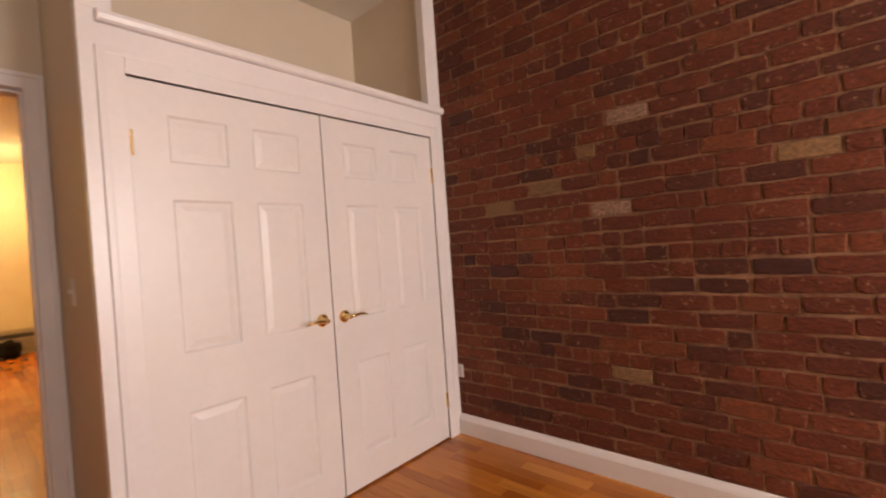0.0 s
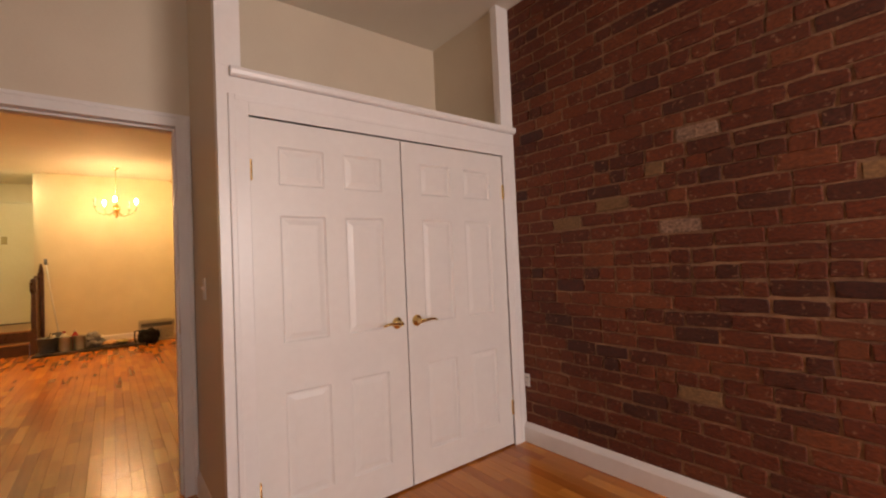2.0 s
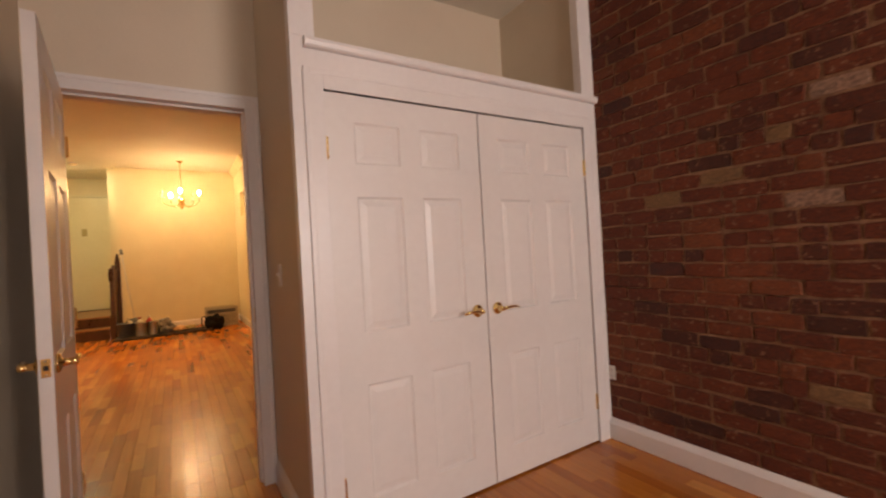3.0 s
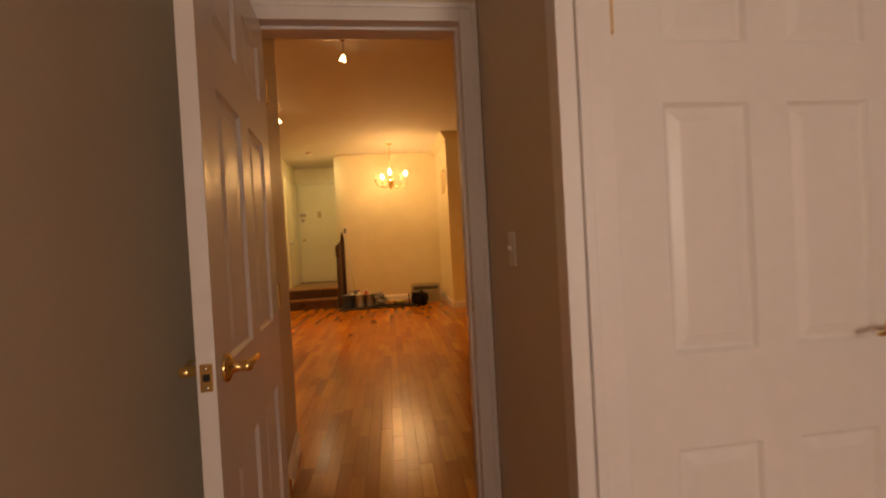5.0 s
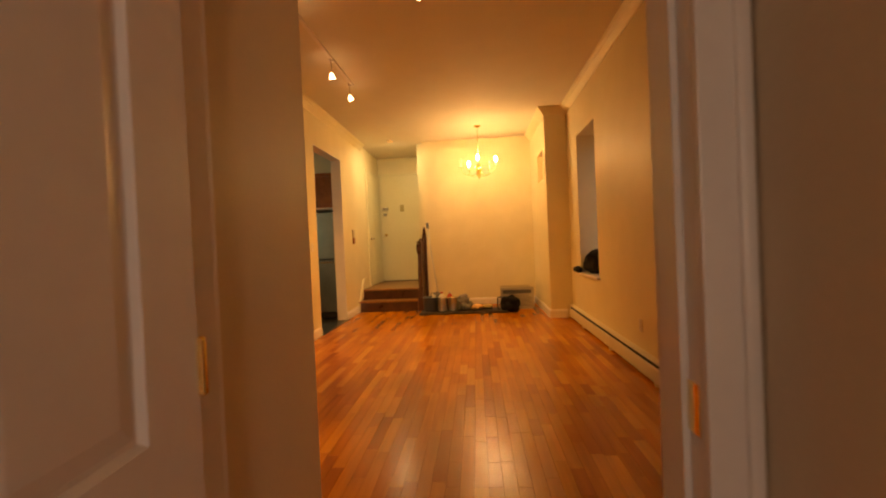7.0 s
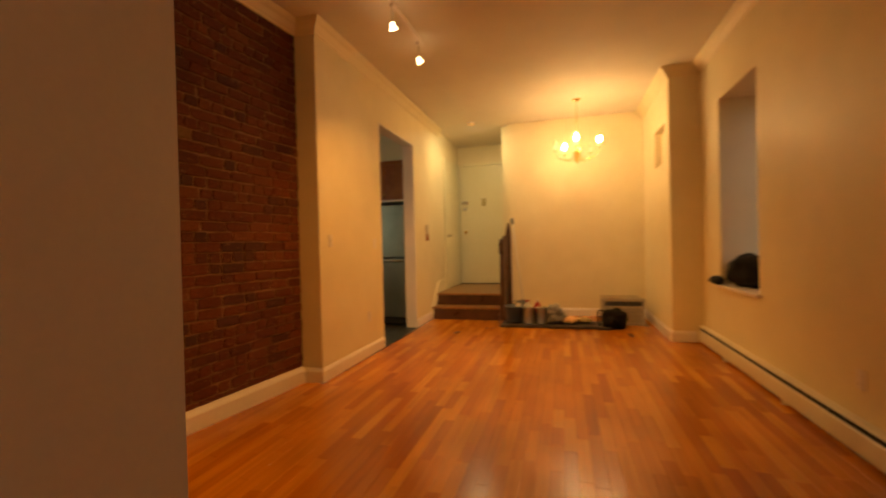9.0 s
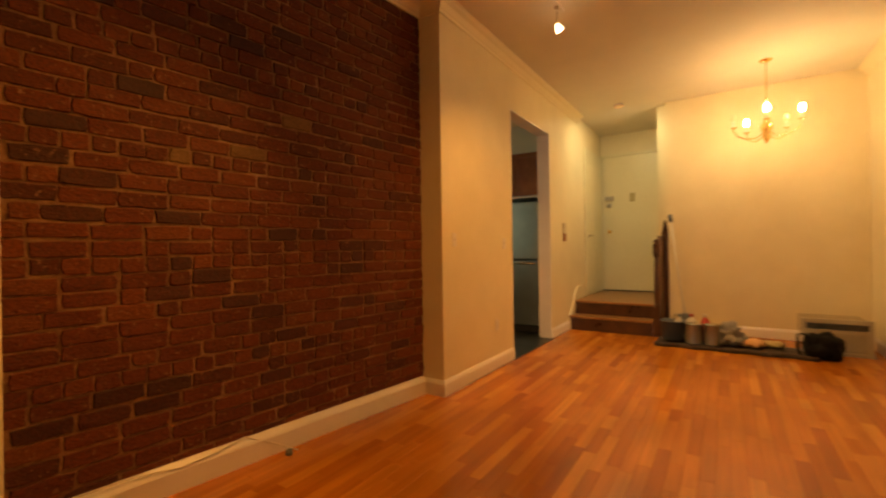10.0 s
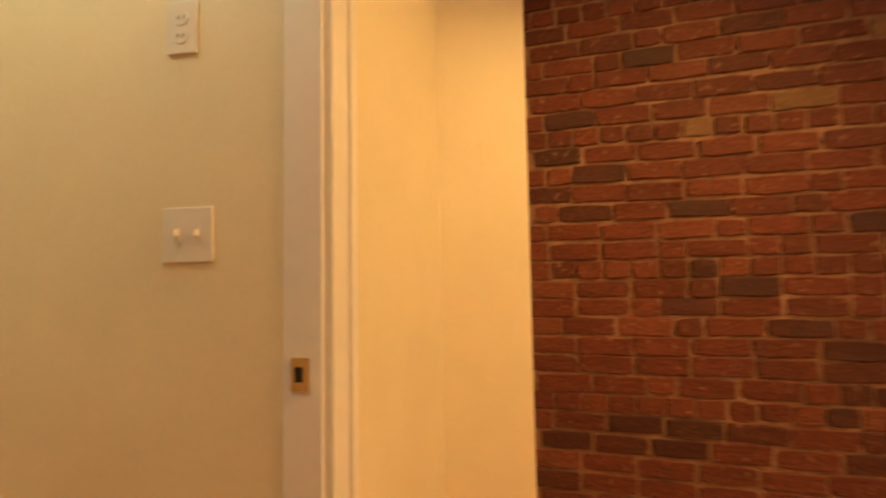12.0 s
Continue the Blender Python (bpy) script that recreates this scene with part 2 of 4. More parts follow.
def sweep(bm, profile, path, closed=False):
    """Extrude a profile of (out, up) along a plan path of (x, y, z); out is to the right of the way."""
    rings = []
    k = len(path)
    for i, p in enumerate(path):
        p = Vector(p)
        d0 = (p - Vector(path[i - 1])).normalized() if i else None
        d1 = (Vector(path[i + 1]) - p).normalized() if i < k - 1 else None
        d0, d1 = d0 or d1, d1 or d0
        n0, n1 = Vector((d0.y, -d0.x, 0)), Vector((d1.y, -d1.x, 0))
        n = (n0 + n1).normalized()
        n /= max(0.3, n.dot(n0))
        rings.append([bm.verts.new(p + n * o + Vector((0, 0, u))) for o, u in profile])
    m = len(profile)
    for a, b in zip(rings, rings[1:]):
        for i in range(m):
            j = (i + 1) % m
            bm.faces.new((a[i], a[j], b[j], b[i]))
    bm.faces.new(rings[0])
    bm.faces.new(rings[-1][::-1])
    bmesh.ops.recalc_face_normals(bm, faces=bm.faces[:])
    return bm


def lathe(bm, prof, m=None, seg=20):
    """A turned shape from (radius, height) pairs, round z, laid into m."""
    m = m or Matrix()
    rings = [[bm.verts.new(m @ Vector((r * math.cos(2 * math.pi * i / seg), r * math.sin(2 * math.pi * i / seg), z))) for i in range(seg)] for r, z in prof]
    for a, b in zip(rings, rings[1:]):
        for i in range(seg):
            j = (i + 1) % seg
            bm.faces.new((a[i], a[j], b[j], b[i]))
    bm.faces.new(rings[0][::-1])
    bm.faces.new(rings[-1])
    return bm


def tube(bm, pts, r, seg=10, taper=1.0):
    """A round bar along points."""
    pts = [Vector(p) for p in pts]
    rings = []
    for i, p in enumerate(pts):
        d = (pts[min(i + 1, len(pts) - 1)] - pts[max(i - 1, 0)]).normalized()
        u = d.cross(Vector((0.13, 0.31, 0.94))).normalized()
        v = d.cross(u)
        rad = r * (1 + (taper - 1) * i / (len(pts) - 1))
        rings.append([bm.verts.new(p + (u * math.cos(2 * math.pi * k / seg) + v * math.sin(2 * math.pi * k / seg)) * rad) for k in range(seg)])
    for a, b in zip(rings, rings[1:]):
        for k in range(seg):
            j = (k + 1) % seg
            bm.faces.new((a[k], a[j], b[j], b[k]))
    bm.faces.new(rings[0][::-1])
    bm.faces.new(rings[-1])
    return bm


def blob(bm, c, s, rough=0.25, freq=3.0, seed=0.0, sub=4, floor=None):
    """A sagging, creased lump."""
    res = bmesh.ops.create_icosphere(bm, subdivisions=sub, radius=1)
    for v in res["verts"]:
        n = noise.noise(v.co * freq + Vector((seed, 0, 0))) + 0.5 * noise.noise(v.co * freq * 2.7 + Vector((0, seed, 0)))
        q = v.co * (1 + rough * n)
        v.co = Vector((c[0] + q.x * s[0], c[1] + q.y * s[1], c[2] + q.z * s[2]))
        if floor is not None and v.co.z < floor:
            v.co.z = floor
    return bm


def mesh(name, bm, material, smooth=False):
    bmesh.ops.recalc_face_normals(bm, faces=bm.faces[:])
    me = bpy.data.meshes.new(name)
    bm.to_mesh(me)
    bm.free()
    me.materials.append(material)
    if smooth:
        me.polygons.foreach_set("use_smooth", [True] * len(me.polygons))
    return me


def part(name, bm, material, parent, label="", smooth=False, at=None):
    ob = new(name, mesh(name, bm, material, smooth))
    ob.parent = parent
    if at is not None:
        ob.matrix_basis = at
    return tagged(ob, label)


def structure(name, bm, material, label, category, smooth=False):
    return tagged(new(name, mesh(name, bm, material, smooth)), label, category, kind="structure")


def thing(name, m, label, category, group=""):
    ob = new(name)
    ob.empty_display_size = 0.1
    ob.matrix_basis = m
    return tagged(ob, label, category, group)


def B():
    return bmesh.new()


# ---- the plan ----
H_BED, H_LIV = 3.13, 3.30
BRY, BRL = 2.42, -2.67        # brick faces
CLX = -0.80                   # closet front
DWX, DWB = -1.62, -1.76       # bedroom door wall, both faces
DL, DR, DH = -0.452, 0.392, 2.165
KY = -2.195                   # kitchen wall
RY = 1.54                     # window wall
FARX, HALLX = -9.60, -11.08

# floors
bm = B()
box(bm, -12.2, 5.0, -4.4, 2.6, -0.12, -0.0165)
structure("floor", bm, SUBFLOOR, "honey-coloured varnished oak strip floor", "floor")
structure("ceiling_bedroom", box(B(), DWB, 5.0, -0.75, 2.6, H_BED, H_BED + 0.15), CEIL, "white painted bedroom ceiling", "ceiling")
bm = B()
box(bm, -11.3, DWB - 0.002, -2.9, 2.7, H_LIV, H_LIV + 0.15)
structure("ceiling_living", bm, CEIL, "cream painted living room ceiling", "ceiling")
structure("ceiling_kitchen", box(B(), -9.5, -6.2, -4.4, KY - 0.161, 2.98, 3.1), KITW, "white kitchen ceiling", "ceiling")

# bedroom walls
structure("wall_bedroom_back", box(B(), CLX - 1.0, 5.0, BRY + 0.0055, BRY + 0.25, 0, H_BED), MORTAR, "mortar bed of the exposed brick wall", "wall")
# the opening at y -0.4 to 0.2 is added for the fill
bm = B()
for y0, y1, z0, z1 in ((-0.75, -0.4, 0, H_BED), (0.2, 0.8, 0, H_BED), (-0.4, 0.2, 0, 0.85), (-0.4, 0.2, 2.45, H_BED), (2.0, 2.428, 0, H_BED), (0.8, 2.0, 0, 0.85), (0.8, 2.0, 2.45, H_BED)):
    box(bm, 4.8, 5.0, y0, y1, z0, z1)
structure("wall_bedroom_window", bm, BED_WALL, "cream painted bedroom wall with the window", "wall")
# unseen block, added to shade the open door and side wall
structure("wall_bedroom_light_block", box(B(), 3.0, 4.8, 0.25, 0.8, 0, H_BED), BED_WALL, "unseen block added to keep window light off the bedroom door", "wall")
structure("wall_bedroom_side", box(B(), DWX, 4.8, -0.75, -0.55, 0, H_BED), BED_WALL, "cream painted bedroom wall behind the door", "wall")
bm = B()
box(bm, DWB, DWX, -0.75, DL - 0.02, 0, H_BED)
box(bm, DWB, DWX, DL - 0.02, DR + 0.02, DH + 0.02, H_BED)
box(bm, DWB, DWX, DR + 0.02, 1.74, 0, H_BED)
structure("wall_bedroom_door", bm, BED_WALL, "cream painted wall round the bedroom doorway", "wall")
bm = B()
prism(bm, ((DWX + 0.001, 0.47), (CLX - 0.061, 0.47), (CLX - 0.061, 0.55), (DWX + 0.001, 0.55)), 0, H_BED)
structure("wall_closet_side", bm, BED_WALL, "cream painted side wall of the closet", "wall")
# open loft over the closet
bm = B()
box(bm, -1.60, CLX - 0.082, 0.551, BRY + 0.018, 2.20, 2.235)
box(bm, -1.615, -1.60, 0.551, BRY + 0.018, 2.20, H_BED)
box(bm, -1.60, CLX - 0.061, 0.551, 0.575, 2.235, H_BED)
structure("wall_loft_back", bm, BED_WALL, "cream recess above the closet", "wall")
structure("wall_loft_side", box(B(), -1.60, CLX - 0.06, BRY - 0.09, BRY + 0.018, 2.235, H_BED), BED_WALL, "cream plaster end of the recess above the closet", "wall")


def casing_profile(w, d):
    return [(0, 0), (w, 0), (w, d * 0.55), (w * 0.86, d), (w * 0.6, d * 0.85), (w * 0.2, d * 0.6), (w * 0.05, d * 0.45), (0, d * 0.3)]


# closet front: posts, header board, shelf edge, casing
bm = B()
box(bm, CLX - 0.06, CLX + 0.002, 0.47 - 0.003, 0.575, 2.25, H_BED)
box(bm, CLX - 0.06, CLX, 0.468, 0.59, 0, 2.25)
box(bm, CLX - 0.06, CLX, 2.30, BRY - 0.002, 0, H_BED)
box(bm, CLX - 0.06, CLX, 0.59, 2.30, 2.045, 2.20)
structure("trim_closet_frame", bm, TRIM, "white painted closet front frame and posts", "trim")
bm = B()
sweep(bm, [(0, 0), (0.022, 0.0), (0.030, 0.008), (0.034, 0.024), (0.030, 0.040), (0.018, 0.046), (0, 0.048)], [(CLX, 0.525, 2.200), (CLX, BRY - 0.004, 2.200)])
box(bm, CLX - 0.08, CLX + 0.001, 0.575, 2.31, 2.205, 2.252)
structure("trim_closet_shelf", bm, TRIM, "white rounded moulding on the ledge above the closet", "trim")


def flat_casing(bm, axis, at, sgn, a0, a1, zh, w, d=0.018, bead=1.5):
    """Moulded casing round an opening a0..a1 on a plane axis = at, proud by d towards sgn."""
    def bar(u0, u1, z0, z1, dd, soft=0.003):
        lo, hi = sorted((at, at + sgn * dd))
        if axis == "x":
            box(bm, lo, hi, u0, u1, z0, z1, soft)
        else:
            box(bm, u0, u1, lo, hi, z0, z1, soft)
    bar(a0 - w, a0, 0, zh + w, d)
    bar(a1, a1 + w, 0, zh + w, d)
    bar(a0, a1, zh, zh + w, d)
    q = w * 0.28
    bar(a0 - w - 0.003, a0 - w + q, 0.001, zh + w + 0.003, d * bead, d * 0.45)
    bar(a1 + w - q, a1 + w + 0.003, 0.001, zh + w + 0.003, d * bead, d * 0.45)
    bar(a0 - w + q, a1 + w - q, zh + w - q, zh + w + 0.003, d * (bead - 0.02), d * 0.45)


bm = B()
flat_casing(bm, "x", CLX, 1, 0.602, 2.288, 2.03, 0.085, 0.010, 1.25)
structure("trim_closet_casing", bm, TRIM, "white moulded casing round the closet doors", "trim")
# the closet's inner shade, put into the colour of a thin sheet
structure("wall_closet_shade", box(B(), CLX - 0.16, CLX - 0.12, 0.58, 2.4, 0, 2.19), SHADOWGAP, "near-black sheet for the shade inside the closet", "wall")


# ---- doors ----
def panel_mesh(w, h, t, paint):
    bm = B()
    rings = ((0.0, t / 2 - 0.001), (0.010, t / 2 - 0.009), (0.018, t / 2 - 0.009), (0.045, t / 2 - 0.003))
    for s in (1, -1):
        rr = []
        for i, dpt in rings:
            rr.append([bm.verts.new((x, s * dpt, z)) for x, z in ((i, i), (w - i, i), (w - i, h - i), (i, h - i))])
        for a, b in zip(rr, rr[1:]):
            for k in range(4):
                j = (k + 1) % 4
                bm.faces.new((a[k], a[j], b[j], b[k]))
        bm.faces.new(rr[-1])
    return mesh("panel", bm, paint)


def lever(parent, x, z, y, s, way, material=BRASS):
    """Lever handle at (x, z), on the face y looking towards s, its lever pointing way along x."""
    r = Matrix.Translation((x, y, z)) @ Matrix.Rotation(-s * math.pi / 2, 4, "X")
    h = part("door_handle", lathe(B(), [(0.033, 0), (0.034, 0.004), (0.030, 0.010), (0.020, 0.014), (0.013, 0.018), (0.012, 0.040), (0.014, 0.046), (0.012, 0.056), (0.006, 0.060)], r, 24), material, parent, "polished brass lever handle", True)
    pts = [(x, y + s * 0.048, z), (x + way * 0.03, y + s * 0.052, z + 0.002), (x + way * 0.06, y + s * 0.056, z + 0.006), (x + way * 0.09, y + s * 0.054, z + 0.004), (x + way * 0.115, y + s * 0.048, z - 0.004)]
    part("lever", tube(B(), pts, 0.010, 10, 0.6), material, h, "", True)
    return h


def hinge(parent, x, y, z):
    bm = lathe(B(), [(0.003, -0.051), (0.0085, -0.047), (0.0085, 0.047), (0.003, 0.051)], Matrix.Translation((x, y, z)), 10)
    box(bm, x - 0.008, x + 0.008, y - 0.003, y + 0.003, z - 0.044, z + 0.044)
    part("hinge", bm, BRASS, parent, "brass butt hinge")


def six_panel_door(name, m, w, h, t, label, kind="structure", rows=((0.17, 0.69), (0.93, 1.56), (1.71, 1.905)), paint=DOORP):
    """A moulded six-panel leaf, from its hinge edge along x, thickness along y, standing on z = 0."""
    d = thing(name, m, label, "door")
    d["kind"] = kind
    k = h / 2.03
    rows = [(a * k, b * k) for a, b in rows]
    cols = ((w * 0.155, w * 0.435), (w * 0.565, w * 0.845))
    bm = B()
    xs = (0, cols[0][0], cols[0][1], cols[1][0], cols[1][1], w)
    for i in (0, 2, 4):
        box(bm, xs[i], xs[i + 1], -t / 2, t / 2, 0, h)
    zs = [0] + [v for r in rows for v in r] + [h]
    for c0, c1 in cols:
        for i in range(0, len(zs), 2):
            box(bm, c0, c1, -t / 2, t / 2, zs[i], zs[i + 1])
    part("leaf", bm, paint, d)
    for a, b in rows:
        me = panel_mesh(cols[0][1] - cols[0][0], b - a, t, paint)
        for c0, _ in cols:
            p = new("panel", me)
            p.parent = d
            p.matrix_basis = Matrix.Translation((c0, 0, a))
    return d


CW = 0.8365
left = six_panel_door("door_1", pose(CLX - 0.022, 0.605, 0.012, 0, 0, 90), CW, 2.012, 0.035, "white six-panel closet door with brass lever, closed")
lever(left, CW - 0.065, 0.945, -0.0175, -1, -1)
for z in (0.25, 1.76):
    hinge(left, 0.0, -0.02, z)
right = six_panel_door("door_2", pose(CLX - 0.022, 2.285, 0.012, 0, 0, -90), CW, 2.012, 0.035, "white six-panel closet door with brass lever, closed")
lever(right, CW - 0.065, 0.945, 0.0175, 1, -1)
for z in (0.25, 1.76):
    hinge(right, 0.0, 0.02, z)
LW = 0.848
swing = math.degrees(math.atan2(0.075, 0.84))
bd = six_panel_door("door_3", pose(DWX - 0.02, DL + 0.022, 0.012, 0, 0, swing), LW, 2.13, 0.038, "white six-panel bedroom door with brass lever, standing open")
lever(bd, LW - 0.072, 0.97, 0.019, 1, -1)
lever(bd, LW - 0.072, 0.97, -0.019, -1, -1)
bm = box(B(), LW, LW + 0.002, -0.0125, 0.0125, 0.94, 1.0, 0.0005)
part("latch_plate", bm, BRASS, bd, "brass latch plate")
# no real hole: a dark patch carries its shade
bm = box(B(), LW + 0.0019, LW + 0.003, -0.007, 0.007, 0.962, 0.978)
part("bolt_hole_shade", bm, SHADOWGAP, bd, "dark patch for the shade in the latch bolt hole")
for z in (0.948, 0.992):
    part("screw", lathe(B(), [(0.0042, 0), (0.0040, 0.0012), (0.0, 0.0016)], Matrix.Translation((LW + 0.0019, 0, z)) @ Matrix.Rotation(math.pi / 2, 4, "Y"), 10), CHROME, bd, "", True)
for z in (0.25, 1.05, 1.88):
    hinge(bd, -0.004, 0.022, z)

# doorway lining and casings of the bedroom door
bm = B()
box(bm, DWB, DWX, DL - 0.02, DL, 0, DH + 0.02)
box(bm, DWB, DWX, DR, DR + 0.02, 0, DH + 0.02)
box(bm, DWB, DWX, DL, DR, DH, DH + 0.02)
box(bm, DWB + 0.03, DWX - 0.042, DL, DL + 0.011, 0, DH)
box(bm, DWB + 0.03, DWX - 0.042, DR - 0.011, DR, 0, DH)
box(bm, DWB + 0.03, DWX - 0.042, DL + 0.011, DR - 0.011, DH - 0.011, DH)
structure("trim_doorway_lining", bm, TRIM, "white glossy lining of the bedroom doorway", "trim")
bm = B()
flat_casing(bm, "x", DWX, 1, DL, DR, DH, 0.072, 0.016)
flat_casing(bm, "x", DWB, -1, DL, DR, DH, 0.072, 0.016)
structure("trim_doorway_casing", bm, TRIM, "white moulded casing of the bedroom doorway", "trim")
bm = box(B(), DWX - 0.040, DWX - 0.008, DR - 0.002, DR + 0.001, 0.94, 1.02)
tagged(new("strike_plate", mesh("strike_plate", bm, BRASS)), "brass strike plate on the door jamb", "strike plate")

# ---- living room walls ----
SKEW = pose(-3.06, -2.695, 0, 0, 0, -6.7)   # the brick wall runs askew of the kitchen wall
BLEN = 2.527
wb = structure("wall_living_brick", box(B(), -BLEN - 0.3, 0.15, -0.25, -0.0055, 0, H_LIV), MORTAR, "mortar bed of the living room brick wall", "wall")
wb.matrix_basis = SKEW
# wall between the passage and the second room, and the plaster strip beside the brick
bm = B()
prism(bm, ((-2.58, -1.633), (-2.70, -2.50), (-3.06, BRL + 0.012), (-3.06, BRL - 0.25), (-2.513, BRL - 0.25), (-2.513, -1.633)), 0, H_LIV)
prism(bm, ((-2.57, -0.70), (-2.58, -1.63), (-2.46, -1.63), (-2.46, -0.69)), 2.16, H_LIV)
structure("wall_passage", bm, LIV_WALL, "cream painted wall round the second doorway", "wall")
structure("wall_passage_side", prism(B(), ((DWB, -0.50), (-2.57, -0.575), (-2.57, -0.70), (DWB, -0.62)), 0, H_LIV), BED_WALL, "off-white painted side wall of the short passage", "wall")
bm = B()
box(bm, -2.512, -1.2, -1.80, -1.6145, 0, H_LIV)
box(bm, -1.25, -1.15, -1.614, -0.75, 0, H_LIV)
structure("wall_second_room", bm, LIV_WALL, "cream wall of the second room with switches", "wall")
bm = B()
box(bm, -2.592, -2.512, -1.632, -1.612, 0, 2.16)
box(bm, -2.592, -2.452, -0.722, -0.702, 0, 2.16)
box(bm, -2.592, -2.452, -1.612, -0.722, 2.14, 2.16)
box(bm, -2.612, -2.590, -1.742, -1.622, 0, 2.26, 0.004)
box(bm, -2.622, -2.606, -1.742, -1.705, 0, 2.26, 0.004)
box(bm, -2.606, -2.585, -0.712, -0.612, 0, 2.26, 0.004)
box(bm, -2.610, -2.588, -1.622, -0.712, 2.15, 2.26, 0.004)
structure("trim_second_doorway", bm, TRIM, "white casing and jamb of the second doorway", "trim")
bm = box(B(), -2.565, -2.530, -1.614, -1.609, 0.94, 1.005)
sp = tagged(new("strike_plate", mesh("strike_plate", bm, BRASS)), "brass strike plate on the second doorway jamb", "strike plate")
# the hole's shade as a dark patch on the strike plate
bm = box(B(), -2.553, -2.538, -1.6095, -1.6065, 0.958, 0.987)
part("bolt_hole_shade", bm, SHADOWGAP, sp, "dark patch for the shade in the bolt hole")

# kitchen wall with its opening, and the slanted return beside the brick
KX0, KX1, KH = -8.21, -6.965, 2.745
bm = B()
prism(bm, ((-5.57, KY), (-5.57, -2.43), (-5.57, BRL - 0.2), (KX1, BRL - 0.2), (KX1, KY)), 0, H_LIV)
prism(bm, ((KX1, KY), (KX1, KY - 0.16), (KX0, KY - 0.16), (KX0, KY)), KH, H_LIV)
prism(bm, ((KX0, KY), (KX0, KY - 0.16), (-11.3, KY - 0.16), (-11.3, KY)), 0, H_LIV)
structure("wall_kitchen", bm, LIV_WALL, "cream painted wall with the kitchen opening", "wall")
bm = B()
box(bm, KX0 - 0.001, KX0 + 0.012, KY - 0.165, KY + 0.004, 0, KH)
box(bm, KX1 - 0.012, KX1 + 0.001, BRL - 0.2, KY + 0.004, 0, KH)
box(bm, KX0 + 0.012, KX1 - 0.012, KY - 0.165, KY + 0.004, KH - 0.012, KH + 0.001)
structure("trim_kitchen_opening", bm, TRIM, "pale lining of the kitchen opening", "trim")
# window wall
WX0, WX1, WZ0, WZ1 = -7.22, -6.31, 0.735, 2.68
bm = B()
box(bm, -7.844, WX0, RY, RY + 0.6, 0, H_LIV)
box(bm, WX1, DWB, RY, RY + 0.6, 0, H_LIV)
box(bm, WX0, WX1, RY, RY + 0.6, 0, WZ0)
box(bm, WX0, WX1, RY, RY + 0.6, WZ1, H_LIV)
structure("wall_window", bm, LIV_WALL, "cream painted wall with a deep window recess", "wall")
bm = B()
for q in ((-9.7, -8.70, 0, H_LIV), (-8.08, -7.845, 0, H_LIV), (-8.70, -8.08, 0, 2.22), (-8.70, -8.08, 2.70, H_LIV)):
    box(bm, q[0], q[1], 1.203, 1.6, q[2], q[3])
box(bm, -8.70, -8.08, 1.30, 1.6, 2.22, 2.70)
structure("wall_pilaster", bm, LIV_WALL, "cream painted chimney breast with a shallow niche", "wall")
bm = B()
box(bm, FARX - 0.15, FARX, -0.95, 1.5, 0, H_LIV)
box(bm, HALLX, FARX - 0.15, -1.07, -0.95, 0, H_LIV)
structure("wall_far", bm, LIV_WALL, "cream painted far wall with scuffs", "wall")
bm = B()
box(bm, HALLX - 0.15, HALLX, KY, -0.95, 2.92, H_LIV)
box(bm, HALLX - 0.15, HALLX, KY, -2.16, 0.4, 2.92)
box(bm, HALLX - 0.15, HALLX, -1.16, -0.95, 0.4, 2.92)
structure("wall_hall_end", bm, LIV_WALL, "cream painted hall end wall above the front door", "wall")
structure("wall_living_near", box(B(), DWB - 0.10, DWB - 0.002, DR + 0.10, RY, 0, H_LIV), LIV_WALL, "cream painted near wall of the living room", "wall")

# kitchen box
bm = B()
box(bm, -9.5, -5.6, -4.5, -4.35, 0, 3.0)
box(bm, -9.5, -9.35, -4.35, KY - 0.16, 0, 3.0)
box(bm, -5.75, -5.6, -4.35, BRL - 0.2, 0, 3.0)
structure("wall_kitchen_inside", bm, KITW, "pale kitchen walls in cool light", "wall")
# added block that catches light in place of the wall above the cabinet
structure("wall_kitchen_catch_block", box(B(), -9.348, -8.43, -3.6, KY - 0.162, 2.58, 2.978), KITW, "pale block added above the cabinet to catch the kitchen light", "wall")
bm = B()
for i in range(6):
    for j in range(8):
        x, y = -9.3 + j * 0.42, -4.3 + i * 0.356
        box(bm, x, x + 0.412, y, y + 0.348, -0.014, 0.004, 0.003)
structure("floor_kitchen", bm, SLATE, "dark slate kitchen floor tiles", "floor")
structure("trim_kitchen_threshold", box(B(), KX0 + 0.012, KX1 - 0.012, KY - 0.17, KY + 0.03, -0.014, 0.006, 0.003), SLATE, "dark slate threshold", "trim")

# ---- trim: baseboards and crown ----
BASE = [(0, 0), (0.018, 0), (0.018, 0.098), (0.014, 0.110), (0.009, 0.120), (0.004, 0.130), (0, 0.132)]


def base(name, path, label="white moulded baseboard", prof=BASE):
    structure(name, sweep(B(), prof, path), TRIM, label, "baseboard")


base("baseboard_bedroom_brick", [(CLX, BRY - 0.004, 0), (4.8, BRY - 0.004, 0)], prof=[(o * 1.5, u) for o, u in BASE])
base("baseboard_living_brick", [(-3.06, -2.693, 0), (-5.552, -2.400, 0)], prof=[(o * 2.3, u * 1.1) for o, u in BASE])
base("baseboard_kitchen_wall", [(-5.57, -2.402, 0), (-5.57, KY, 0), (KX1, KY, 0)])
base("baseboard_hall", [(KX0, KY, 0), (-8.98, KY, 0)])
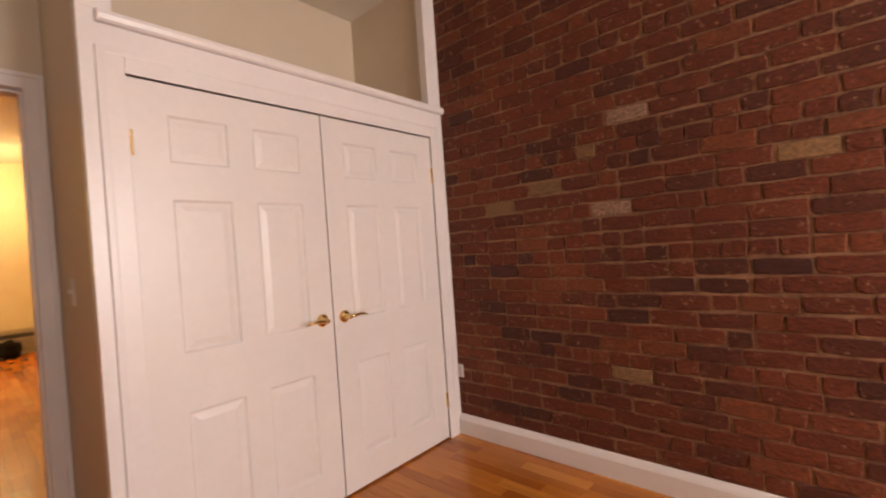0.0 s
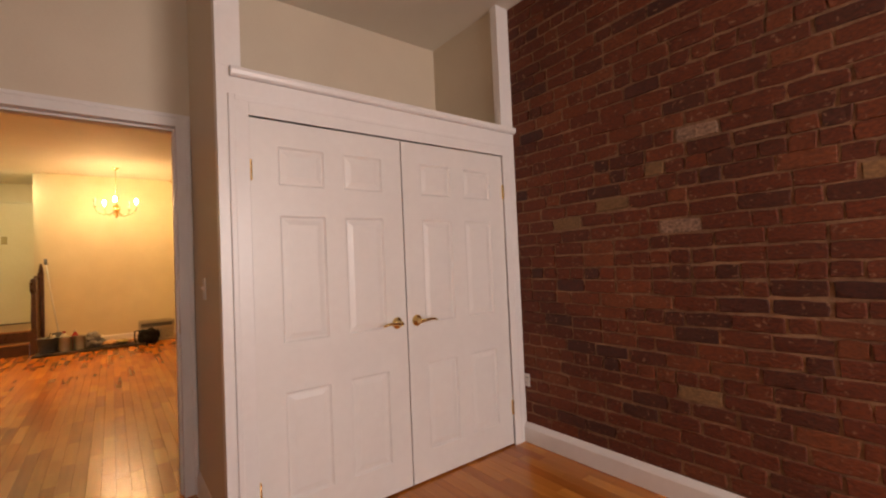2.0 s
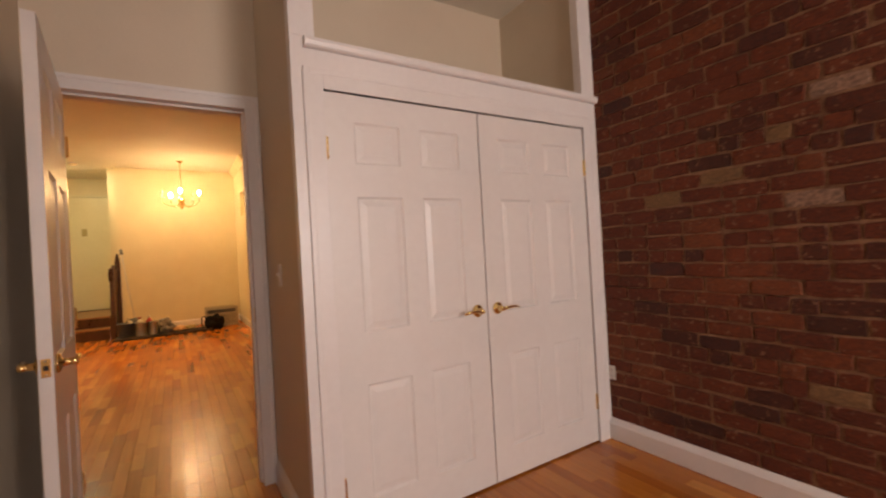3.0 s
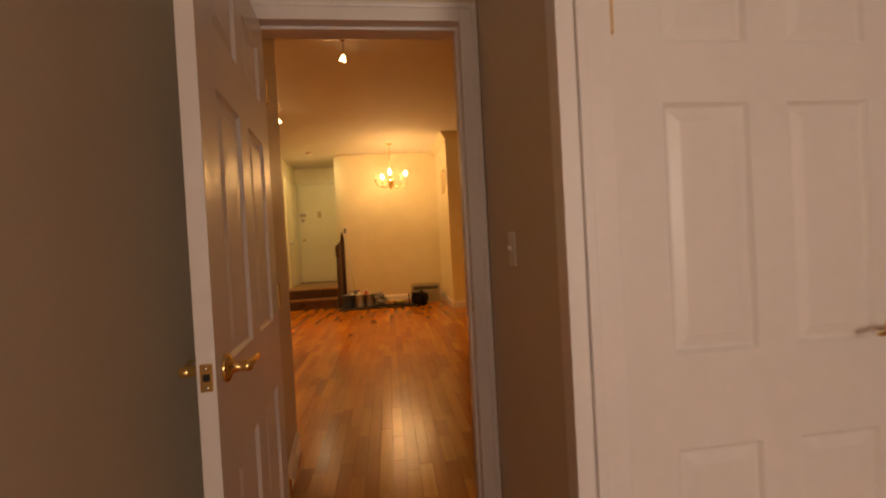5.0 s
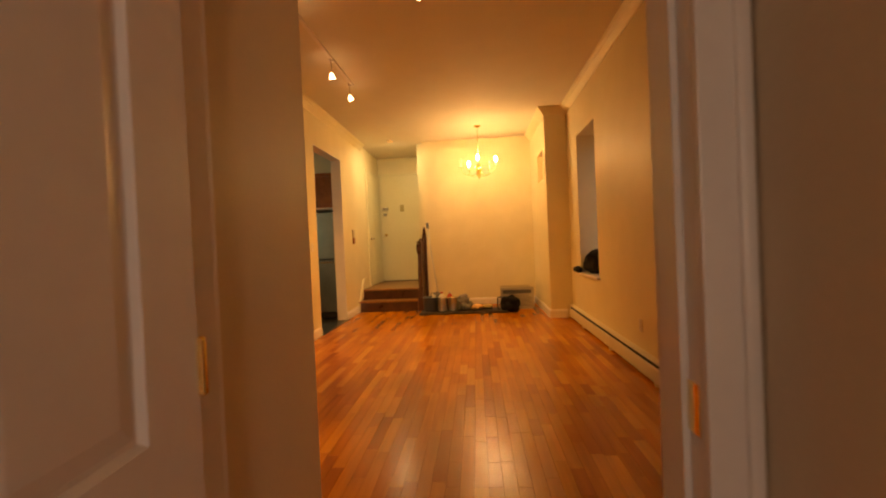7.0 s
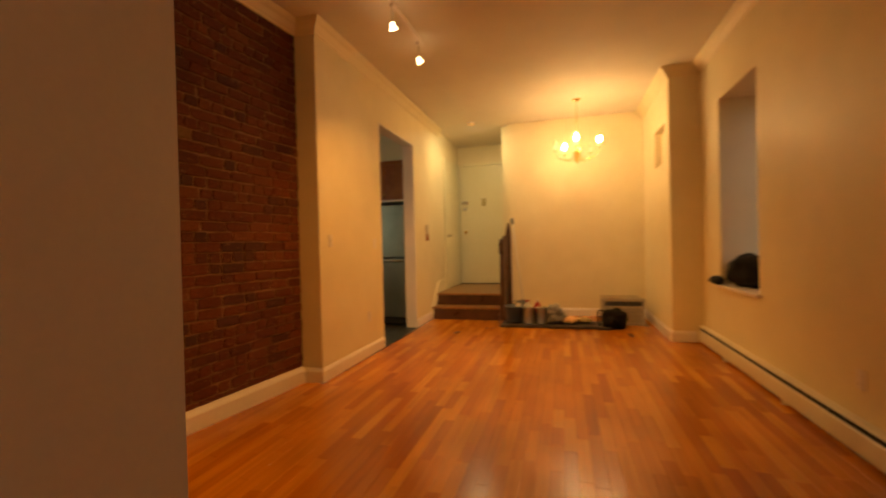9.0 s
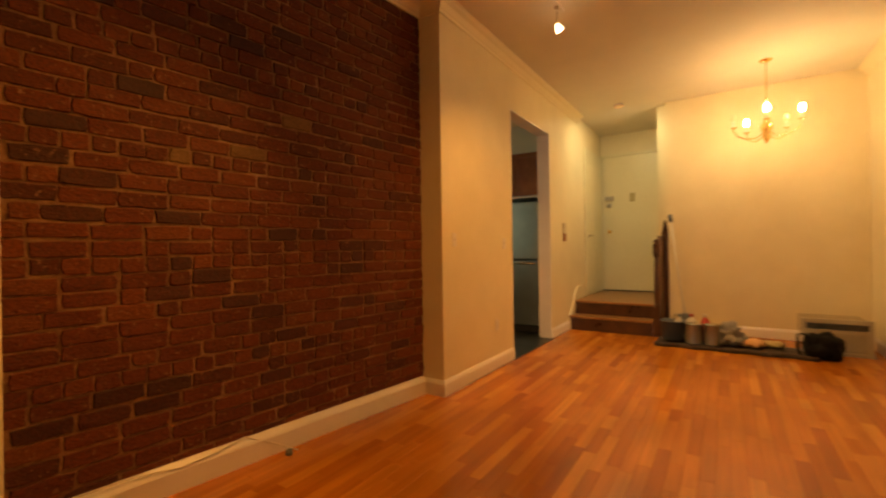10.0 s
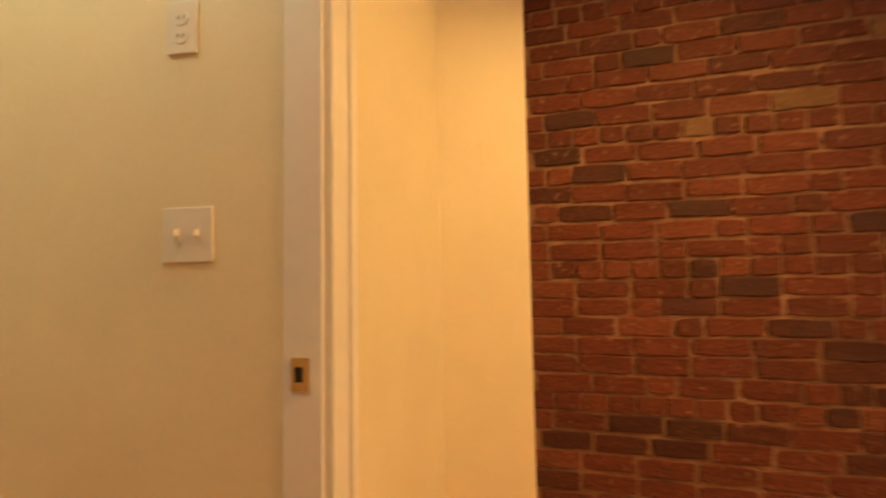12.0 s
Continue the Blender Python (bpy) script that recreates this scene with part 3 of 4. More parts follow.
base("baseboard_far", [(FARX, 1.203, 0), (FARX, -0.93, 0)][::-1])
base("baseboard_pilaster", [(FARX, 1.203, 0), (-7.845, 1.203, 0), (-7.845, 1.46, 0)])
base("baseboard_passage", [(DWB - 0.028, -0.503, 0), (-2.57, -0.575, 0)])
base("baseboard_closet_side", [(DWX + 0.03, 0.47, 0), (CLX, 0.47, 0)])
base("baseboard_bedroom_side", [(DWX + 0.03, -0.55, 0), (2.0, -0.55, 0)][::-1])
CROWN = [(0, 0), (0, -0.115), (0.012, -0.112), (0.020, -0.095), (0.030, -0.085), (0.055, -0.050), (0.082, -0.028), (0.090, -0.016), (0.098, -0.012), (0.098, 0)]
zc = H_LIV - 0.002


def crown(name, path):
    structure(name, sweep(B(), CROWN, [(x, y, zc) for x, y in path]), LIV_WALL, "cream plaster crown moulding", "trim")


crown("trim_crown_kitchen", [(-3.10, -2.690), (-5.57, -2.400), (-5.57, KY), (-9.55, KY)])
crown("trim_crown_window", [(FARX, 1.203), (-7.845, 1.203), (-7.845, RY), (DWB - 0.1, RY)])
# ---- windows that light the place ----
def sash_window(name, m, w, h, label):
    win = thing(name, m, label, "window")
    win["kind"] = "structure"
    bm = B()
    for x0, x1, z0, z1 in ((0, 0.05, 0, h), (w - 0.05, w, 0, h), (0.05, w - 0.05, 0, 0.06), (0.05, w - 0.05, h - 0.05, h), (0.05, w - 0.05, h / 2 - 0.02, h / 2 + 0.02)):
        box(bm, x0, x1, -0.02, 0.02, z0, z1, 0.003)
    part("window_frame", bm, TRIM, win)
    return win


sash_window("window_1", pose(4.92, 0.802, 0.852, 0, 0, 90), 1.196, 1.596, "white sash window of the bedroom")
# unseen extra window, added to hold the bedroom fill
sash_window("window_3_fill", pose(4.92, -0.398, 0.852, 0, 0, 90), 0.596, 1.596, "unseen narrow sash window added for fill light in the bedroom")
sash_window("window_2", pose(WX0 + 0.002, RY + 0.56, WZ0 + 0.002), WX1 - WX0 - 0.004, WZ1 - WZ0 - 0.004, "white sash window deep in its recess")
bm = B()
box(bm, WX0 - 0.05, WX1 + 0.05, RY - 0.045, RY + 0.001, WZ0 - 0.012, WZ0 + 0.016, 0.005)
box(bm, WX0 + 0.002, WX1 - 0.002, RY + 0.001, RY + 0.53, WZ0 + 0.001, WZ0 + 0.016)
structure("trim_window_sill", bm, TRIM, "white painted window sill with chipped edge", "trim")

# ---- hall: steps, landing, doors ----
SX, SY0, SY1 = -9.00, KY + 0.002, -1.07
stairs = thing("hall_steps", pose(0, 0, 0), "two dark-stained wooden steps up to the hall landing", "stairs")
part("riser", box(B(), SX - 0.02, SX, SY0, SY1, 0, 0.175), DARKWOOD, stairs)
part("tread", box(B(), SX - 0.27, SX + 0.025, SY0, SY1, 0.175, 0.205, 0.006), TREAD, stairs, "worn brown tread")
part("riser", box(B(), SX - 0.27, SX - 0.25, SY0, SY1, 0.205, 0.375), DARKWOOD, stairs)
part("tread", box(B(), SX - 0.60, SX - 0.225, SY0, SY1, 0.375, 0.405, 0.006), TREAD, stairs, "worn brown tread")
structure("floor_landing", box(B(), HALLX, SX - 0.60, KY + 0.001, -1.071, 0.30, 0.40), TREAD, "worn brown landing floor", "floor")
bm = B()
sweep(bm, [(0, 0), (0.02, 0), (0.02, 0.20), (0, 0.21)], [(SX + 0.02, KY, 0.0), (SX - 0.06, KY, 0.06), (SX - 0.16, KY, 0.20), (SX - 0.32, KY, 0.36), (SX - 0.42, KY, 0.40), (SX - 0.70, KY, 0.40)])
structure("baseboard_steps", bm, LIV_WALL, "cream skirting climbing beside the steps", "baseboard")
bm = B()
box(bm, SX - 0.6, HALLX + 0.01, -1.07 - 0.02, -1.07, 0.40, 0.54)
structure("baseboard_landing", bm, TRIM, "white landing baseboard", "baseboard")


def newel(name, x, y, h, r, label):
    n = thing(name, pose(x, y, 0), label, "newel post")
    bm = B()
    box(bm, -r, r, -r, r, 0, h * 0.30, 0.005)
    lathe(bm, [(r * 0.95, h * 0.30), (r * 1.0, h * 0.32), (r * 0.7, h * 0.34), (r * 0.85, h * 0.45), (r * 0.75, h * 0.60), (r * 0.62, h * 0.80), (r * 0.95, h * 0.82), (r * 0.95, h * 0.84)], None, 16)
    box(bm, -r * 0.9, r * 0.9, -r * 0.9, r * 0.9, h * 0.84, h * 0.95, 0.004)
    part("post", bm, DARKWOOD, n)
    part("finial", lathe(B(), [(r * 0.5, h * 0.95), (r * 0.9, h * 0.965), (r * 0.8, h * 0.985), (r * 0.3, h)], None, 14), DARKWOOD, n, "", True)
    return n


newel("newel_post", SX - 0.03, -1.01, 1.315, 0.048, "dark-stained turned newel post at the hall steps")
rail = thing("stair_rail", pose(0, 0, 0), "tall dark-stained board at the wall corner beside the steps", "stair rail")
bm = B()
prism(bm, ((-9.40, -0.985), (-9.34, -0.985), (-9.34, -0.90), (-9.40, -0.90)), 0, 1.42)
lathe(bm, [(0.034, 1.42), (0.040, 1.44), (0.030, 1.50), (0.016, 1.57), (0.004, 1.58)], Matrix.Translation((-9.37, -0.94, 0)), 12)
part("post", bm, DARKWOOD, rail)
part("board", prism(B(), ((-9.338, -0.965), (-9.085, -1.005), (-9.085, -0.985), (-9.338, -0.945)), 0.12, 1.36), DARKWOOD, rail)

front = thing("door_4", pose(HALLX + 0.005, -2.155, 0.415, 0, 0, 90), "cream painted steel front door with locks, closed", "door")
front["kind"] = "structure"
FW, FH = 0.99, 2.47
part("leaf", box(B(), 0.012, FW, -0.02, 0.02, 0.0, FH, 0.003), CREAMP, front)
part("door_knob", lathe(B(), [(0.03, 0), (0.03, 0.006), (0.012, 0.012), (0.012, 0.035), (0.03, 0.045), (0.033, 0.06), (0.02, 0.07)], Matrix.Translation((0.12, -0.02, 1.08)) @ Matrix.Rotation(math.pi / 2, 4, "X"), 18), BRASS, front, "brass knob", True)
part("deadbolt", box(B(), 0.07, 0.15, -0.05, -0.02, 1.53, 1.60, 0.008), CHROME, front, "metal deadbolt")
part("lock_case", box(B(), 0.05, 0.19, -0.055, -0.02, 1.66, 1.74, 0.008), CHROME, front, "metal lock case")
bm = box(B(), 0.47, 0.56, -0.026, -0.02, 1.62, 1.78, 0.003)
part("notice", bm, PAPER, front, "yellowed paper notice")
part("threshold", box(B(), -0.01, FW + 0.01, -0.06, 0.0, -0.012, 0.0), SHADOWGAP, front)
for z in (0.35, 2.1):
    part("hinge", box(B(), FW - 0.01, FW + 0.008, -0.03, -0.018, z, z + 0.11, 0.002), CHROME, front)
bm = B()
box(bm, HALLX - 0.02, HALLX + 0.03, -2.19, -2.15, 0.40, 2.94, 0.004)
box(bm, HALLX - 0.02, HALLX + 0.03, -1.155, -1.10, 0.40, 2.94, 0.004)
box(bm, HALLX - 0.02, HALLX + 0.032, -2.15, -1.155, 2.89, 2.94, 0.004)
structure("trim_front_door", bm, CREAMP, "cream steel frame of the front door", "trim")
side = six_panel_door("door_5", pose(-10.95, KY + 0.012, 0.41, 0, 0, 0), 0.98, 2.40, 0.03, "cream six-panel hall closet door, closed", paint=CREAMP)
lever(side, 0.90, 1.0, 0.015, 1, -1, CHROME)
bm = B()
for x0, x1, z0, z1 in ((-11.03, -10.955, 0.40, 2.88), (-9.965, -9.89, 0.40, 2.88), (-10.955, -9.965, 2.815, 2.88)):
    box(bm, x0, x1, KY + 0.001, KY + 0.03, z0, z1, 0.004)
structure("trim_hall_door", bm, CREAMP, "cream casing of the hall closet door", "trim")

# ---- kitchen ----
fridge = thing("refrigerator", pose(-8.36, -2.78, 0.004), "stainless steel bottom-freezer refrigerator in the kitchen", "refrigerator")
part("body", box(B(), -0.70, -0.06, -0.40, 0.40, 0.02, 1.87, 0.008), GREY, fridge)
part("upper_door", box(B(), -0.055, 0.0, -0.398, 0.398, 1.05, 1.87, 0.012), STEEL, fridge)
part("freezer_door", box(B(), -0.055, 0.0, -0.398, 0.398, 0.12, 1.03, 0.012), STEEL, fridge)
part("kick_plate", box(B(), -0.06, -0.02, -0.39, 0.39, 0.02, 0.11), SHADOWGAP, fridge)
part("handle", tube(B(), [(0.0, -0.34, 1.00), (0.045, -0.32, 1.00), (0.045, 0.32, 1.00), (0.0, 0.34, 1.00)], 0.012, 10), CHROME, fridge, "", True)
part("handle", tube(B(), [(0.0, -0.33, 1.30), (0.045, -0.33, 1.33), (0.045, -0.33, 1.80), (0.0, -0.33, 1.83)], 0.012, 10), CHROME, fridge, "", True)
cab = thing("wall_cabinet", pose(-8.40, -2.78, 1.965), "cherry wood wall cabinet above the refrigerator", "cabinet")
part("body", box(B(), -0.55, -0.022, -0.42, 0.42, 0.0, 0.60, 0.003), CABWOOD, cab)
for y0 in (-0.415, 0.005):
    bm = B()
    w = 0.41
    for a in ((0, 0.06, 0, 0.60), (w - 0.06, w, 0, 0.60), (0.06, w - 0.06, 0, 0.06), (0.06, w - 0.06, 0.54, 0.60)):
        box(bm, -0.02, 0.0, y0 + a[0], y0 + a[1], 0.01 + a[2], 0.01 + a[3], 0.002)
    box(bm, -0.018, -0.008, y0 + 0.061, y0 + w - 0.061, 0.071, 0.549, 0.003)
    d = part("cabinet_door", bm, CABWOOD, cab)
    part("knob", lathe(B(), [(0.006, 0), (0.006, 0.012), (0.014, 0.018), (0.012, 0.026), (0.004, 0.028)], Matrix.Translation((0.0, y0 + (w - 0.03 if y0 < 0 else 0.03), 0.08)) @ Matrix.Rotation(math.pi / 2, 4, "Y"), 12), BRASS, d, "", True)
part("shelf_strip", box(B(), -0.55, -0.01, -0.42, 0.42, -0.03, -0.002), TRIM, cab, "pale strip under the cabinet")

# ---- wall plates ----
def plate(name, m, w, h, label, kind, toggles=((0, 0),), mat_=PLATE):
    """A wall plate in its own x-z plane, looking towards -y."""
    p = thing(name, m, label, kind)
    part("plate", box(B(), -w / 2, w / 2, -0.006, 0.0, -h / 2, h / 2, 0.0025), mat_, p)
    for tx, tz in toggles:
        if kind == "light switch":
            bm = box(B(), tx - 0.006, tx + 0.006, -0.008, -0.006, tz - 0.014, tz + 0.014)
            prism(bm, ((tx - 0.004, -0.018), (tx + 0.004, -0.018), (tx + 0.005, -0.006), (tx - 0.005, -0.006)), tz - 0.002, tz + 0.010)
            part("toggle", bm, mat_, p)
        else:
            bm = lathe(B(), [(0.017, 0.0), (0.016, 0.002)], Matrix.Translation((tx, -0.006, tz)) @ Matrix.Rotation(math.pi / 2, 4, "X"), 16)
            o = part("socket", bm, mat_, p)
            bm = B()
            for q in (-0.006, 0.006):
                box(bm, tx + q - 0.001, tx + q + 0.001, -0.0085, -0.0075, tz - 0.004, tz + 0.005)
            part("slot", bm, SHADOWGAP, o)
    return p


plate("light_switch", pose(-1.255, 0.47, 1.21), 0.07, 0.115, "white single light switch on the closet side wall", "light switch")
plate("power_outlet", pose(-0.772, BRY - 0.004, 0.43), 0.045, 0.09, "white power outlet set in the brick", "power outlet", ((0, 0.02), (0, -0.02)))
plate("light_switch", pose(-5.76, KY, 1.30, 0, 0, 180), 0.07, 0.115, "white light switch on the kitchen wall", "light switch")
plate("light_switch", pose(-6.76, KY, 1.27, 0, 0, 180), 0.07, 0.115, "cream light switch beside the kitchen opening", "light switch")
plate("power_outlet", pose(-6.57, KY, 0.44, 0, 0, 180), 0.07, 0.115, "cream power outlet above the baseboard", "power outlet", ((0, 0.02), (0, -0.02)))
plate("power_outlet", pose(-5.02, RY, 0.42), 0.07, 0.115, "cream power outlet above the heater", "power outlet", ((0, 0.02), (0, -0.02)))
plate("light_switch", pose(-2.30, -1.614, 1.255, 0, 0, 180), 0.115, 0.115, "white double light switch in the second room", "light switch", ((-0.023, 0), (0.023, 0)))
plate("power_outlet", pose(-2.28, -1.614, 1.70, 0, 0, 180), 0.07, 0.115, "white power outlet above the double switch", "power outlet", ((0, 0.02), (0, -0.02)))
ic = thing("intercom", pose(-8.79, KY, 1.44, 0, 0, 180), "beige door intercom with a dark button panel", "intercom")
part("plate", box(B(), -0.06, 0.06, -0.02, 0, -0.02, 0.13, 0.004), BEIGE, ic)
part("button_panel", box(B(), -0.045, 0.045, -0.026, 0, -0.13, -0.022, 0.004), CABWOOD, ic, "dark brown button panel")

# ---- baseboard heater ----
ht = thing("baseboard_heater", pose(0, 0, 0), "long cream enamelled baseboard heater under the window wall", "heater")
HX0, HX1 = -7.82, -3.72
bm = B()
sweep(bm, [(0.002, 0.03), (0.062, 0.03), (0.066, 0.036), (0.066, 0.150), (0.058, 0.158), (0.052, 0.156), (0.060, 0.148), (0.060, 0.040), (0.006, 0.040), (0.006, 0.190), (0.052, 0.196), (0.060, 0.190), (0.064, 0.194), (0.056, 0.204), (0.002, 0.206)], [(HX0, RY, 0), (HX1 - 0.06, RY, 0)])
part("cover", bm, HEATER, ht)
# solid block in place of fins, near-black for the slot's shade
bm = sweep(B(), [(0.007, 0.06), (0.050, 0.06), (0.050, 0.150), (0.007, 0.185)], [(HX0, RY, 0), (HX1 - 0.061, RY, 0)])
part("fin_shade_block", bm, SHADOWGAP, ht, "near-black block for the fins and shade behind the slot")
part("end_cap", box(B(), HX1 - 0.06, HX1, RY - 0.070, RY - 0.001, 0.0, 0.21, 0.006), HEATER, ht)
for x in (-7.0, -5.8, -4.6):
    part("bracket", box(B(), x, x + 0.03, RY - 0.064, RY - 0.002, 0.0, 0.03), HEATER, ht)

# ---- chandelier ----
ch = thing("chandelier", pose(CHX, CHY, H_LIV), "brass five-arm chandelier with candle bulbs, partly lit", "chandelier")
part("canopy", lathe(B(), [(0.062, 0.0), (0.060, -0.010), (0.030, -0.024), (0.008, -0.034)], None, 20), BRASS, ch, "", True)
part("rod", tube(B(), [(0, 0, -0.03), (0, 0, -0.58)], 0.006, 8), BRASS, ch, "", True)
part("body", lathe(B(), [(0.008, -0.56), (0.024, -0.60), (0.014, -0.65), (0.040, -0.70), (0.058, -0.75), (0.054, -0.79), (0.024, -0.83), (0.034, -0.86), (0.032, -0.89), (0.010, -0.93), (0.004, -0.94)], None, 18), BRASS, ch, "turned brass body", True)
for i in range(5):
    a = radians(72 * i - 3)
    c, s = math.cos(a), math.sin(a)
    pts = [(c * r_, s * r_, z_) for r_, z_ in ((0.02, -0.80), (0.09, -0.87), (0.19, -0.88), (0.28, -0.84), (0.32, -0.78), (0.32, -0.74))]
    arm = part("arm", tube(B(), pts, 0.007, 8), BRASS, ch, "", True)
    at = Matrix.Translation((c * 0.32, s * 0.32, -0.74))
    part("drip_pan", lathe(B(), [(0.008, -0.006), (0.034, 0.0), (0.036, 0.006), (0.010, 0.004)], at, 16), BRASS, arm, "", True)
    part("candle", lathe(B(), [(0.012, 0.004), (0.012, 0.075), (0.010, 0.078)], at, 12), PLATE, arm, "cream candle sleeve", True)
    part("bulb", lathe(B(), [(0.010, 0.078), (0.018, 0.090), (0.024, 0.112), (0.020, 0.135), (0.009, 0.160), (0.002, 0.170)], at, 12), BULB if i in (0, 1, 3) else DULL, arm, "lit candle bulb" if i in (0, 1, 3) else "unlit candle bulb", True)

# ---- track lights ----
tr = thing("track_light", pose(0, 0, 0), "white ceiling track light with small adjustable spots", "track light")
for q in ((-4.148, -4.112, -1.418, -0.17), (-6.32, -4.149, -1.418, -1.382)):
    part("rail", box(B(), q[0], q[1], q[2], q[3], H_LIV - 0.03, H_LIV - 0.004, 0.003), PLATE, tr)
part("feed_box", box(B(), -4.165, -4.095, -0.60, -0.46, H_LIV - 0.042, H_LIV - 0.004, 0.006), PLATE, tr)
for x, y, tx, ty, _, _ in TRACK:
    d = Vector((tx - x, ty - y, -2.98)).normalized()
    top = Vector((x, y, H_LIV - 0.03))
    head = part("adapter", box(B(), x - 0.022, x + 0.022, y - 0.016, y + 0.016, H_LIV - 0.062, H_LIV - 0.028, 0.003), PLATE, tr)
    part("stem", tube(B(), [top, top - Vector((0, 0, 0.16))], 0.006, 8), CHROME, head, "", True)
    at = Matrix.Translation(top - Vector((0, 0, 0.16))) @ d.to_track_quat("Z", "Y").to_matrix().to_4x4()
    part("shade", lathe(B(), [(0.010, -0.012), (0.018, -0.006), (0.022, 0.014), (0.035, 0.050), (0.033, 0.050), (0.020, 0.014)], at, 18), FROST, head, "glowing frosted glass bell shade", True)
    part("lens", lathe(B(), [(0.026, 0.036), (0.026, 0.042), (0.018, 0.046)], at, 18), SPOTGLOW, head, "lit lens", True)
# unlit disc on the hall ceiling; its cover's glow is added
sd = thing("ceiling_disc", pose(-9.30, -1.52, H_LIV), "small round unlit disc on the hall ceiling, given a faint glow", "ceiling light")
part("base", lathe(B(), [(0.065, -0.001), (0.065, -0.012), (0.058, -0.02)], None, 24), PLATE, sd, "", True)
part("cover", lathe(B(), [(0.055, -0.02), (0.052, -0.036), (0.03, -0.042)], None, 24), HALLGLOW, sd, "", True)

# ---- clutter by the far wall ----
bm = B()
nx, ny = 14, 40
grid = [[bm.verts.new((-8.44 - 0.55 * i / nx + 0.02 * math.sin(j * 0.7), -0.98 + 1.55 * j / ny, 0.012 + 0.03 * abs(noise.noise(Vector((i * 0.5, j * 0.45, 1.0)))) + (0.025 if i in (0, 1) else 0))) for j in range(ny + 1)] for i in range(nx + 1)]
for i in range(nx):
    for j in range(ny):
        bm.faces.new((grid[i][j], grid[i + 1][j], grid[i + 1][j + 1], grid[i][j + 1]))
ext = bmesh.ops.extrude_face_region(bm, geom=bm.faces[:])
for v in ext["geom"]:
    if isinstance(v, bmesh.types.BMVert):
        v.co.z = 0.001
tagged(new("drop_cloth", mesh("drop_cloth", bm, CLOTH, True)), "rumpled dark drop cloth on the floor", "drop cloth")

def tub(name, x, y, z, r0, r1, h, m, label):
    t = thing(name, pose(x, y, z), label, "bucket")
    part("body", lathe(B(), [(r0 * 0.9, 0), (r0, 0.01), (r1, h), (r1 + 0.008, h), (r1 + 0.008, h - 0.012), (r1 - 0.006, h - 0.004), (r0 - 0.008, 0.02)], None, 24), m, t, "", True)
    part("handle", tube(B(), [(-r1, 0, h - 0.01), (-r1 * 0.8, 0.02, h + 0.06), (0, 0.03, h + 0.09), (r1 * 0.8, 0.02, h + 0.06), (r1, 0, h - 0.01)], 0.004, 6), CHROME, t, "thin wire handle", True)


def can(name, x, y, z, r, h, m, label, cap=None):
    t = thing(name, pose(x, y, z), label, "can" if cap is None else "bottle")
    if cap is None:
        part("body", lathe(B(), [(r, 0), (r * 1.03, 0.006), (r, 0.012), (r, h - 0.012), (r * 1.03, h - 0.006), (r, h)], None, 20), m, t, "", True)
        part("lid", lathe(B(), [(r * 0.9, h), (r * 0.88, h + 0.006)], None, 20), CHROME, t, "metal lid", True)
    else:
        part("body", lathe(B(), [(r * 0.95, 0), (r, 0.01), (r, h * 0.62), (r * 0.8, h * 0.74), (r * 0.35, h * 0.85), (r * 0.33, h * 0.9)], None, 18), m, t, "", True)
        part("cap", lathe(B(), [(r * 0.38, h * 0.9), (r * 0.38, h * 0.99), (r * 0.3, h)], None, 14), cap, t, "coloured cap", True)


tub("bucket", -8.72, -0.80, 0.045, 0.12, 0.145, 0.24, BLUEP, "blue-grey plastic bucket on the drop cloth")
can("paint_can", -8.60, -0.57, 0.045, 0.09, 0.235, STEEL, "bare metal paint can on the drop cloth")
can("paint_can", -8.62, -0.38, 0.045, 0.09, 0.235, STEEL, "bare metal paint can on the drop cloth")
can("cleaner_bottle", -8.80, -0.60, 0.045, 0.07, 0.32, WHITEP, "white cleaner bottle with a red cap", REDP)
can("cleaner_bottle", -8.78, -0.45, 0.045, 0.06, 0.33, REDP, "red cleaner bottle with a white cap", WHITEP)
can("cleaner_bottle", -8.86, -0.74, 0.045, 0.06, 0.30, WHITEP, "pale cleaner bottle behind the bucket", BLUEP)
tagged(new("grey_sack", mesh("grey_sack", blob(B(), (-8.72, -0.20, 0.15), (0.14, 0.13, 0.13), 0.75, 3.1, 4.0, 4, 0.045), SACK, True)), "crumpled blue-grey plastic sack on the drop cloth", "sack")
tagged(new("rag", mesh("rag", blob(B(), (-8.75, 0.02, 0.07), (0.14, 0.12, 0.05), 0.5, 2.2, 9.0, 3, 0.045), ORANGEP, True)), "crumpled orange rag on the drop cloth", "rag")
tagged(new("rag", mesh("rag", blob(B(), (-8.85, 0.22, 0.06), (0.12, 0.10, 0.04), 0.5, 2.2, 3.0, 3, 0.045), PAPER, True)), "crumpled yellowish rag on the drop cloth", "rag")
bag = thing("black_bag", pose(-8.58, 0.60, 0), "black nylon bag slumped on the floor", "bag")
part("body", blob(B(), (0, 0.02, 0.125), (0.14, 0.165, 0.15), 0.35, 2.0, 2.0, 4, 0.001), BLACK, bag, "", True)
part("strap", tube(B(), [(0.05, -0.08, 0.18), (0.06, -0.15, 0.27), (0.05, -0.20, 0.25), (0.06, -0.20, 0.12), (0.08, -0.17, 0.01)], 0.012, 8), BLACK, bag, "", True)
mop = thing("mop", pose(0, 0, 0), "long-handled mop leaning in the wall corner", "mop")
part("handle", tube(B(), [(-9.02, -0.68, 0.30), (-9.30, -0.80, 1.0), (-9.53, -0.885, 1.60)], 0.012, 8), WHITEP, mop, "thin pale handle", True)
